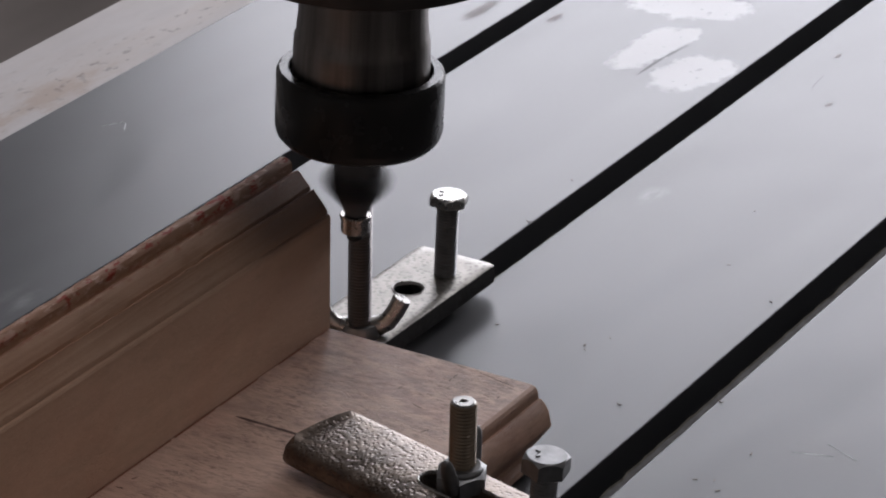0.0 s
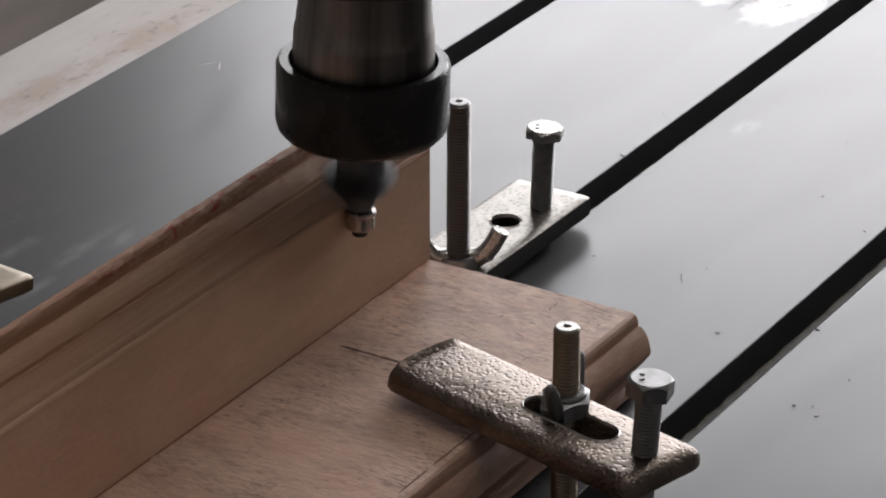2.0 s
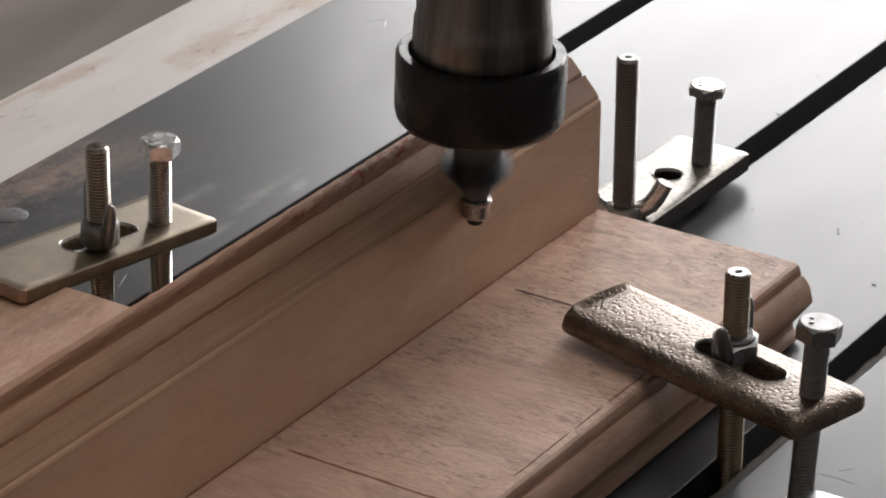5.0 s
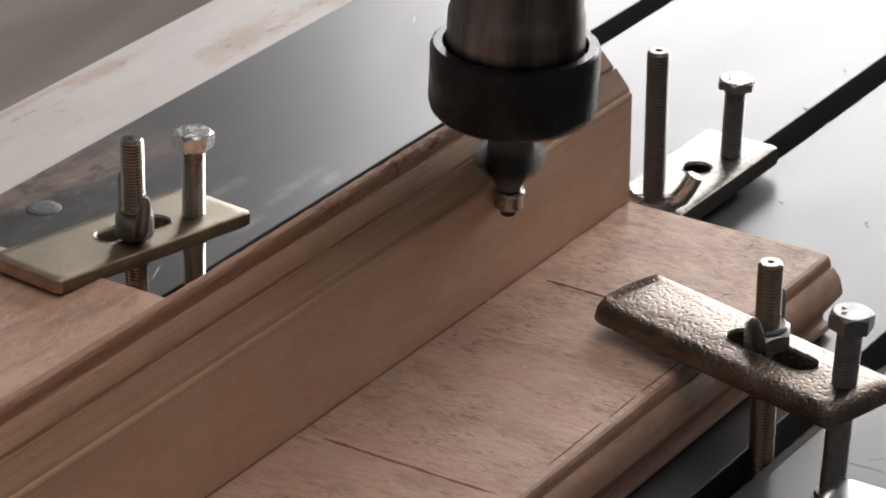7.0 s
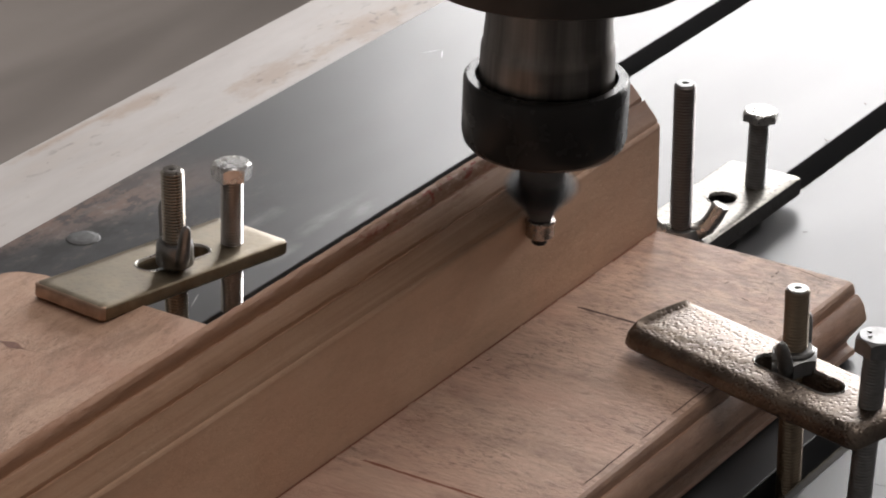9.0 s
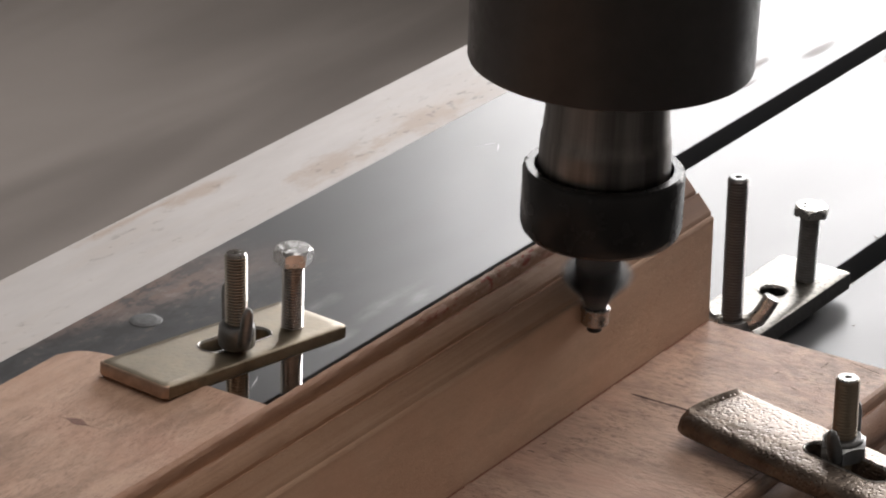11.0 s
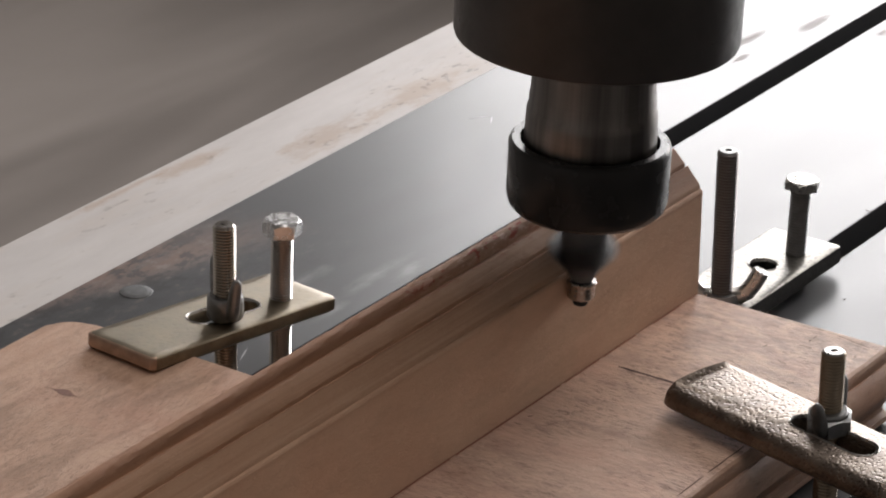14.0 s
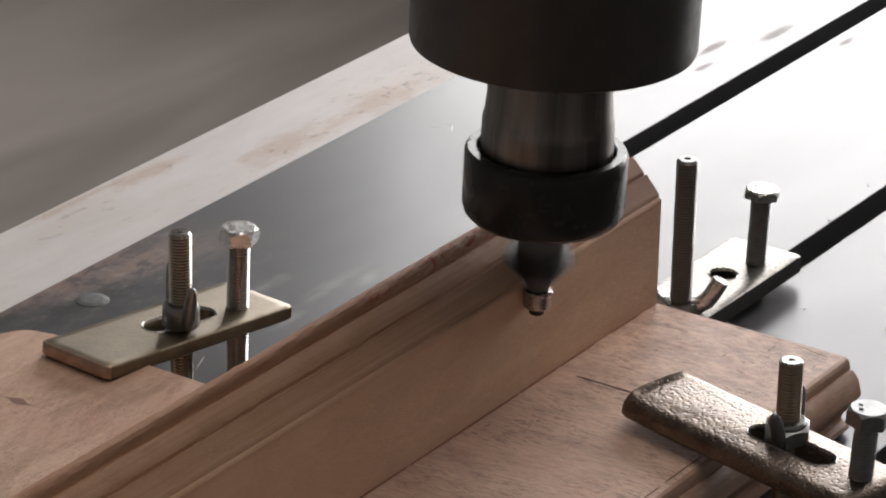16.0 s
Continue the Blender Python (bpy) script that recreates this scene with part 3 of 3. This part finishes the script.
def build_wood():
    ob = part("fence_moulding", extrude_x(FENCE_PROFILE, -0.56, 0.0, 150, 0.00016, 5, 0.083), WOOD_FENCE, smooth=28)
    tagged(ob, "reddish brown moulded hardwood board standing on edge", "wooden board", "moulded boards")
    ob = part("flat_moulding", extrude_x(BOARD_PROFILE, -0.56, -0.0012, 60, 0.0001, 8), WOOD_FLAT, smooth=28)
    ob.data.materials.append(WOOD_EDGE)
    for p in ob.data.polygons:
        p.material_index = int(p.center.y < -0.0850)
    tagged(ob, "brown hardwood moulding lying flat under a strap clamp", "wooden board", "moulded boards")
    for x0, y0, x1, y1 in ((-0.0777, -0.010, -0.0777, -0.0838), (-0.2226, -0.010, -0.2230, -0.0866), (-0.197, -0.0830, -0.160, -0.0830), (-0.157, -0.0831, -0.138, -0.0830), (-0.135, -0.0830, -0.108, -0.0832), (-0.002, -0.0006, -0.56, -0.0006)):
        part("score_line", scored(x0, y0, x1, y1), RED_SCORE if x0 in (-0.2226, -0.002) else SCORE, ob, "dark scored line in the board")
    for x0, y0, x1, y1 in ((-0.0210, -0.0436, -0.0211, -0.0602), (-0.0172, -0.0502, -0.0150, -0.0503), (-0.0166, -0.0591, -0.0125, -0.0590), (-0.0115, -0.0592, -0.0082, -0.0589),
                           (-0.0030, -0.0652, -0.0063, -0.0816), (-0.0295, -0.0466, -0.0266, -0.0472), (-0.0240, -0.0810, -0.0152, -0.0802), (-0.0536, -0.0702, -0.0505, -0.0719),
                           (-0.0366, -0.0574, -0.0379, -0.0616), (-0.0021, -0.0552, -0.0024, -0.0597), (-0.0196, -0.0689, -0.0174, -0.0690), (-0.1419, -0.0035, -0.1414, -0.0067), (-0.1348, -0.0051, -0.1322, -0.0061)):
        part("crack", scored(x0, y0, x1, y1, 0.8), CRACK, ob, "short dark crack in the grain")
    bm = bmesh.new()
    pts = [(-0.56, 0.0232), (-0.1660, 0.0232), (-0.1660, 0.176)]
    pts += [(-0.1780 + 0.012 * math.cos(a), 0.1800 + 0.013 * math.sin(a)) for a in (0.2, 0.5, 0.8, 1.1, 1.35, 1.57)]
    pts += [(-0.56, 0.194)]
    lo = [bm.verts.new((x, y, 0.0004)) for x, y in pts]
    hi = [bm.verts.new((x, y, HB)) for x, y in pts]
    bm.faces.new(lo)
    bm.faces.new(hi)
    for i in range(len(pts)):
        j = (i + 1) % len(pts)
        bm.faces.new((lo[i], lo[j], hi[j], hi[i]))
    bmesh.ops.bevel(bm, geom=[e for e in bm.edges if all(v.co.z > 0.03 for v in e.verts)], offset=0.0012, segments=2, affect="EDGES")
    tagged(part("wood_block", bm, WOOD_BLOCK, smooth=30), "pale reddish wooden board with a rounded corner and a knot", "wooden board")


build_wood()


# ---- clamps, studs, nuts and bolts ----
def along(tip, end):
    """A pose with x from the tip to the end, z up."""
    x = (Vector(end) - Vector(tip)).normalized()
    y = Vector((0, 0, 1)).cross(x).normalized()
    z = x.cross(y)
    return Matrix.Translation(tip) @ Matrix((x, y, z)).transposed().to_4x4()


def stud(x, y, z0, z1, steel=None, end_steel=BOLT_STEEL, deep=0.0006):
    p = [(0.0036, z0), *thread(0.0046, z0 + 0.0004, z1 - 0.0007, 0.00127, deep), (0.0, z1 - 0.0007)]
    ob = part("threaded_stud", revolve(p, 28), steel or STUD_STEEL, smooth=40, at=pose(x, y, 0))
    end = [(0.0, z1 - 0.0007), (0.0040, z1 - 0.0007), (0.0041, z1 - 0.0005), (0.0036, z1), (0.0014, z1), (0.0010, z1 - 0.0008), (0.0, z1 - 0.0010)]
    part("end_face", revolve(end, 28), end_steel, ob, "turned end of the stud with a centre hole", smooth=30)
    return tagged(ob, "upright threaded steel stud rising through a strap clamp", "threaded rod", "clamp studs")


def hex_bolt(m, length, turn=0.0, label="", shank_mat=None, head_mat=None, rad=0.0081, tall=0.0064, deep=0.0007):
    """The head's top at z = length, the tip of the shank at z = 0."""
    bolt = empty("hex_bolt", m, label, "bolt", "jack bolts")
    z = length - tall
    part("shank", revolve([(0.0036, 0), *thread(0.0045, 0.0005, z - 0.0002, 0.00127, deep)], 28), shank_mat or BOLT_STEEL, bolt, smooth=40)
    part("head", hexagon(rad, z, length, 0.0013), head_mat or HEAD_STEEL, bolt, "hexagonal bolt head", at=pose(0, 0, 0, 0, 0, turn), smooth=25)
    for k in (1.5, 2.6):
        part("head_mark", box(-0.0008, 0.0008, -0.0005, 0.0005, length - 0.0001, length + 0.0004, 0.0002), head_mat or HEAD_STEEL, bolt, at=pose(0.0034 * math.cos(k), 0.0034 * math.sin(k), 0, 0, 0, 57 * k))
    return bolt


def ear(side, path, flat=1.0):
    """An ear swept along (out, up, half thickness), flat times as wide as it is thick."""
    bm = bmesh.new()
    rows = []
    for k, (r, z, rad) in enumerate(path):
        a, b = path[max(0, k - 1)], path[min(len(path) - 1, k + 1)]
        d = Vector((b[0] - a[0], 0, b[1] - a[1])).normalized()
        up = Vector((-d.z, 0, d.x))
        ring = [Vector((r, 0, z)) + up * rad * math.cos(math.pi * i / 8) + Vector((0, rad * flat, 0)) * math.sin(math.pi * i / 8) for i in range(16)]
        rows.append([bm.verts.new((side * v.x, v.y, v.z)) for v in ring])
    for a, b in zip(rows, rows[1:]):
        for i in range(16):
            bm.faces.new((a[i], a[(i + 1) % 16], b[(i + 1) % 16], b[i]))
    bm.faces.new(rows[0])
    bm.faces.new(rows[-1])
    return bm


ROD_EAR = ((0.0035, 0.0034, 0.0032), (0.0066, 0.0033, 0.0032), (0.0092, 0.0048, 0.0032), (0.0114, 0.0080, 0.0031), (0.0136, 0.0124, 0.0031), (0.0139, 0.0130, 0.0028))
LEAF_EAR = ((0.0040, 0.0018, 0.0018), (0.0064, 0.0024, 0.0023), (0.0076, 0.0050, 0.0023), (0.0087, 0.0086, 0.0021), (0.0096, 0.0114, 0.0019), (0.0103, 0.0135, 0.0015), (0.0106, 0.0146, 0.0009), (0.0107, 0.0149, 0.0003))


def wing_nut(m, label, rods=False, flange=True, tall=1.0, low=1.0, wide=1.05):
    nut = empty("wing_nut", m, label, "nut", "clamp nuts")
    nut.scale = (1.16, 1.16, 1.16)
    if rods:
        part("hub", revolve([(0.0041, 0), (0.0066, 0), (0.0069, 0.0006), (0.0064, 0.0040), (0.0058, 0.0048), (0.0041, 0.0048)], 32), NUT_STEEL, nut, smooth=40)
    else:
        part("hub", revolve([(0.0041, 0), (0.0060, 0), (0.0064, 0.0005), (0.0063, 0.0070 * low), (0.0061, 0.0094 * low), (0.0055, 0.0102 * low), (0.0041, 0.0102 * low)], 32), NUT_STEEL, nut, smooth=40)
    if flange and not rods:
        part("flange", hexagon(0.0079, 0.0, 0.0055, 0.0008), NUT_STEEL, nut, at=pose(0, 0, 0, 0, 0, 20), smooth=25)
    for side in (1, -1):
        part("wing", ear(side, ROD_EAR) if rods else ear(side, [(r, z * tall, w) for r, z, w in LEAF_EAR], wide), WING_STEEL if rods else NUT_STEEL, nut, smooth=50)
    return nut


def slot_rim(clamp, slot0, slot1, slot_w):
    """A rim of brighter steel round a clamp's long hole, in place of its edge highlight."""
    n = 72
    bm = bmesh.new()
    rows = []
    for grow, z in ((0.0001, -0.0012), (0.0002, 0.0001), (0.0006, 0.0004), (0.0012, -0.0001)):
        w = slot_w / 2 + grow
        rows.append([bm.verts.new((x, y, z)) for x, y in outline(slot0 - grow, slot1 + grow, w, w - 1e-5, n)])
    for a, b in zip(rows, rows[1:]):
        for i in range(n):
            bm.faces.new((a[i], a[(i + 1) % n], b[(i + 1) % n], b[i]))
    part("slot_rim", bm, WING_STEEL, clamp, "bright rim standing in for the highlight on the slot's edge", smooth=60)


def build_clamps():
    right = along((-0.0852, -0.0482, 0.0440), (-0.1150, -0.1600, 0.0453))
    ob = part("strap_clamp", clamp_bar(0.1150, 0.0370, 0.0090, 0.052, 0.0910, 0.0110, 0.0030, 0.0026, lip=1, crown=0.0014), CAST_PITTED, smooth=38, at=right)
    tagged(ob, "pitted bronzed forged strap clamp holding the flat moulding", "clamp", "strap clamps")
    slot_rim(ob, 0.052, 0.0910, 0.0110)
    left = along((-0.1860, 0.1490, 0.0385), (-0.0815, 0.1380, 0.0290))
    ob = part("strap_clamp", clamp_bar(0.1060, 0.0370, 0.0062, 0.0405, 0.076, 0.0122, 0.0009, corner=0.0022), CAST_SMOOTH, smooth=38, at=left)
    tagged(ob, "smooth olive bronzed strap clamp on the pale wooden board", "clamp", "strap clamps")
    # tip face redder and lighter: bounce off the wood put into its colour
    ob.data.materials.append(REDDISH_TIP)
    for p in ob.data.polygons:
        p.material_index = int(p.normal.x < -0.3 and p.center.x < 0.003)
    slot_rim(ob, 0.0405, 0.076, 0.0122)
    rear = along((0.006, 0.0130, 0.0131), (0.116, 0.0133, 0.0119))
    ob = part("strap_clamp", clamp_bar(0.1120, 0.0345, 0.0088, 0.0672, 0.0788, 0.0112, 0.0008, corner=0.0015), CAST_SPECKLED, smooth=38, at=rear)
    ob.data.materials.append(MILL_SCALE)
    for p in ob.data.polygons:
        p.material_index = int(abs(p.normal.z) < 0.6)
    tagged(ob, "speckled pale steel strap clamp behind the wooden boards", "clamp", "strap clamps")
    slot_rim(ob, 0.0672, 0.0788, 0.0112)

    stud(-0.0965, -0.1115, -0.030, 0.0745, BROWN_STUD, WING_STEEL, 0.0004)
    stud(-0.1358, 0.1362, -0.030, 0.0752)
    stud(0.0338, 0.0078, -0.030, 0.0812, DARK_STUD, NUT_STEEL, 0.0006)

    wing_nut(pose(-0.0965, -0.1115, 0.0430, 0, -4, 6), "dull steel wing nut tightened on the pitted clamp", tall=0.95, low=0.68, wide=1.1)
    wing_nut(pose(-0.1358, 0.1362, 0.0358, 0, -3, 58), "dull steel wing nut on the olive bronzed clamp", flange=False, tall=1.25, low=0.8)
    wing_nut(pose(0.0338, 0.0078, 0.0125, 0, 0, -56), "dull steel wing nut behind the end of the upright board", True)

    def bolt_between(foot, top, turn, label, *mats):
        z = (Vector(top) - Vector(foot)).normalized()
        x = Vector((1, 0, 0)) - z * z.x
        x.normalize()
        m = Matrix.Translation(foot) @ Matrix((x, z.cross(x), z)).transposed().to_4x4()
        return hex_bolt(m, (Vector(top) - Vector(foot)).length, turn, label, *mats)

    front = bolt_between((-0.1127, -0.1474, 0.0), (-0.1112, -0.1507, 0.0725), 10, "grey hex-head jack bolt leaning in the pitted clamp", NUT_STEEL, NUT_STEEL, 0.0081, 0.0064, 0.0004)
    part("foot", revolve([(0.0030, 0.0002), (0.0060, 0.0002), (0.0062, 0.0008), (0.0058, 0.0020), (0.0040, 0.0026), (0.0030, 0.0026)], 28), NUT_STEEL, front, "dark foot of the jack bolt on the table", smooth=40)
    bolt_between((-0.1000, 0.1362, 0.0), (-0.1003, 0.1342, 0.0655), 12, "shiny hex-head jack bolt in the olive bronzed clamp")
    bolt_between((0.0985, 0.0085, 0.0), (0.0995, 0.0075, 0.0464), 20, "grey hex-head jack bolt in the speckled clamp", NUT_STEEL, WING_STEEL, 0.0080, 0.0042, 0.0005)


build_clamps()


# ---- the spindle ----
def build_spindle():
    sp = empty("milling_spindle", pose(0.0097, -0.0045, 0), "black milling spindle with a collet nut and a spinning cutter", "spindle")
    body = [(0.0, 0.1734), (0.0225, 0.1734), (0.0510, 0.1734), (0.0524, 0.1742), (0.0528, 0.1755), (0.0534, 0.42), (0.0, 0.42)]
    part("housing", revolve(body, 96), BODY_BLACK, sp, "matt black cylindrical housing", smooth=35)
    nose = [(0.0, 0.1290), (0.0246, 0.1290), (0.0248, 0.1325), (0.0245, 0.1420), (0.0243, 0.1448), (0.0236, 0.1465), (0.0236, 0.1500), (0.0232, 0.1520), (0.0229, 0.1733), (0.0, 0.1733)]
    part("nose", revolve(nose, 72), NOSE, sp, "dark turned steel spindle nose", smooth=35)
    nut = [(0.0, 0.1062), (0.0090, 0.1062), (0.0095, 0.1052), (0.0250, 0.1048), (0.0278, 0.1056), (0.0296, 0.1076), (0.0304, 0.1105), (0.0304, 0.1305), (0.0300, 0.1316), (0.0292, 0.1324), (0.0262, 0.1324), (0.0257, 0.1315), (0.0256, 0.1270), (0.0, 0.1270)]
    part("collet_nut", revolve(nut, 96), BLACK_NUT, sp, "glossy black round collet nut", smooth=35)
    cut = empty("cutter", pose(0, 0, 0), "", "")
    cut.parent = sp
    part("shank", revolve([(0.0, 0.0990), (0.0082, 0.0990), (0.0084, 0.1000), (0.0084, 0.1047), (0.0, 0.1047)], 40), SPUN_IN, cut, smooth=35)
    part("cutter_core", revolve([(0.0, 0.0752), (0.0040, 0.0752), (0.0052, 0.0785), (0.0068, 0.0825), (0.0082, 0.0870), (0.0085, 0.0910), (0.0082, 0.0989), (0.0, 0.0989)], 40), SPUN_IN, cut, smooth=60)
    for k in range(22):
        z = 0.0764 + 0.00092 * k
        far = reach(z)
        bm = bmesh.new()
        rings = [[bm.verts.new((r * math.cos(2 * math.pi * i / 40), r * math.sin(2 * math.pi * i / 40), z)) for i in range(40)] for r in (0.0034, far)]
        for i in range(40):
            bm.faces.new((rings[0][i], rings[0][(i + 1) % 40], rings[1][(i + 1) % 40], rings[1][i]))
        part("blade_sweep", bm, swept(far), cut, "dark haze of the turning cutting edges")
    part("bearing", revolve([(0.0030, 0.0678), (0.0047, 0.0678), (0.0053, 0.0685), (0.0053, 0.0732), (0.0030, 0.0732)], 40), BEARING, cut, "bright guide bearing", smooth=35)
    part("washer", revolve([(0.0030, 0.0733), (0.0056, 0.0733), (0.0058, 0.0736), (0.0058, 0.0746), (0.0055, 0.0750), (0.0030, 0.0750)], 40), BEARING, cut, "thin bright washer over the bearing", smooth=35)
    part("screw", revolve([(0.0, 0.0668), (0.0013, 0.0668), (0.0014, 0.0650), (0.0025, 0.0650), (0.0029, 0.0655), (0.0029, 0.0766), (0.0, 0.0766)], 24), SCREW_BLACK, cut, "black end screw", smooth=35)
    return sp


SPINDLE = build_spindle()


# ---- small things ----
def scuff(length, wide, bow):
    """A shallow scratch that bows a little and thins out at its ends."""
    bm = bmesh.new()
    rnd = random.Random(int(length * 1e5))
    rows = []
    for i in range(13):
        f = i / 12 - 0.5
        w = wide * (1.05 - 4 * f * f) * rnd.uniform(0.5, 1.1)
        c = bow * length * (0.25 - f * f)
        rows.append([bm.verts.new((length * f, c + k * w, z)) for k, z in ((-1, 0.00002), (0, 0.0001), (1, 0.00002))])
    for a, b in zip(rows, rows[1:]):
        for i in range(2):
            bm.faces.new((a[i], a[i + 1], b[i + 1], b[i]))
    return bm


def build_small():
    # out of view: a ceiling panel added as a body for the fill lamp
    lamp = empty("added_fill_panel", pose(0.48, -0.14, 1.95), "plain white ceiling panel over the machine, added for the unseen fill lamp", "ceiling light")
    part("frame", box(-0.70, 0.70, -0.40, 0.40, -0.03, 0.0, 0.004), ADDED_PANEL, lamp)
    part("panel_face", box(-0.66, 0.66, -0.36, 0.36, -0.036, -0.0305, 0.002), ADDED_PANEL, lamp)
    ob = part("steel_block", box(-0.20, -0.1195, -0.24, -0.1535, 0.0003, 0.0165, 0.0065, 5), POLISHED, smooth=40)
    tagged(ob, "polished steel block with rounded edges lying on the table", "metal block")
    rnd = random.Random(11)
    for x, y, r in ((0.057, -0.0916, 1.6), (0.0938, -0.0572, 1.4), (0.0479, -0.1505, 1.5), (0.0197, -0.1417, 1.3), (0.0165, -0.1523, 1.5), (0.0792, -0.1225, 2.6),
                    (0.1675, -0.1014, 1.2), (0.0917, -0.0197, 1.1), (0.1828, 0.0170, 2.2), (0.2299, 0.0220, 1.3), (0.1894, -0.0721, 1.0), (0.2427, -0.0578, 1.2), (-0.0780, -0.0910, 1.3), (0.0905, -0.0592, 0.9), (0.0228, -0.1478, 0.9), (0.1044, -0.0627, 0.8)):
        bm = bmesh.new()
        bend, wide, rows = rnd.uniform(-0.5, 0.5), rnd.uniform(0.00014, 0.00024) * (0.6 + r * 0.4), []
        for i in range(5):
            f = i / 4 - 0.5
            w = wide * (1.0 - 1.2 * f * f) * rnd.uniform(0.7, 1.2)
            c, up = bend * r * 0.0012 * f * f, 0.0001 + r * 0.0007 * f * f
            rows.append([bm.verts.new((r * 0.0012 * f, c + k * w, up + h)) for k, h in ((-1, 0), (1, 0), (1, 0.0002), (-1, 0.0002))])
        for a, b in zip(rows, rows[1:]):
            for i in range(4):
                bm.faces.new((a[i], a[(i + 1) % 4], b[(i + 1) % 4], b[i]))
        bm.faces.new(rows[0])
        bm.faces.new(rows[-1])
        tagged(part("wood_chip", bm, CHIP, at=pose(x, y, 0, 0, 0, rnd.uniform(0, 180))), "tiny dark wood chip lying on the table", "wood chip", "chips on the table")
    bed = bpy.data.objects["machine_bed"]
    for x, y, ln, turn, w in ((0.1755, 0.2212, 0.0115, -33, 0.4), (0.1757, 0.2150, 0.0100, 30, 0.4), (-0.100, 0.1545, 0.0125, 22, 0.3), (0.060, -0.1694, 0.0150, -71, 0.28), (0.067, -0.178, 0.0160, 66, 0.28)):
        part("scratch", scuff(ln, w * 0.001, 0.03), SCRATCH, bed, "pale scratch in the coating", at=pose(x, y, 0, 0, 0, turn))
    for x, y, ln, turn, w in ((-0.0875, -0.148, 0.0160, -88, 0.22), (-0.080, -0.149, 0.006, -40, 0.22), (0.374, 0.0522, 0.046, -4, 0.9), (0.3875, -0.0199, 0.022, 8, 0.3)):
        part("scratch", scuff(ln, w * 0.001, 0.12), DROP, bed, "dark scratch in the coating", at=pose(x, y, 0, 0, 0, turn))
    for x, y, r in ((-0.0777, 0.2285, 0.0074),):
        part("paint_drop", revolve([(0.0, -0.0001), (r, -0.0001), (r * 0.93, 0.0003), (r * 0.66, 0.0006), (0.0, 0.0007)], 20), DROP, bed, "dried grey drop near the table edge", at=pose(x, y, 0))
    block = bpy.data.objects["wood_block"]
    bm = bmesh.new()
    n = 30
    row = []
    for i in range(n + 1):
        f = i / n
        w = 0.0024 * math.exp(-((f - 0.38) / 0.15) ** 2) + 0.0001
        c = 0.0005 * math.sin(f * 7)
        row.append([bm.verts.new((c + k * w, -0.024 * (f - 0.4), 0.0001)) for k in (-1, 1)])
    for a, b in zip(row, row[1:]):
        bm.faces.new((a[0], a[1], b[1], b[0]))
    part("knot", bm, KNOT, block, "dark knot streak in the wood", at=pose(-0.2200, 0.1480, HB, 0, 0, 4))


build_small()

SPINDLE_X = ((0, 0.0097), (0.5, 0.0098), (0.8, 0.0094), (1.0, 0.0058), (1.5, -0.0230), (2.0, -0.0554), (2.5, -0.0850), (3.0, -0.0960), (3.4, -0.0966),
             (5.5, -0.0964), (6.5, -0.0963), (8.0, -0.0970), (10.5, -0.0977), (12.5, -0.0978), (14.0, -0.0985), (16.0, -0.0992))


def motions():
    """The spindle runs in along the upright board, slows and stays."""
    walk(SPINDLE, [(t, pose(x - 0.0010, -0.0030, 0, 1.28, 0.87, 0)) for t, x in SPINDLE_X])


motions()
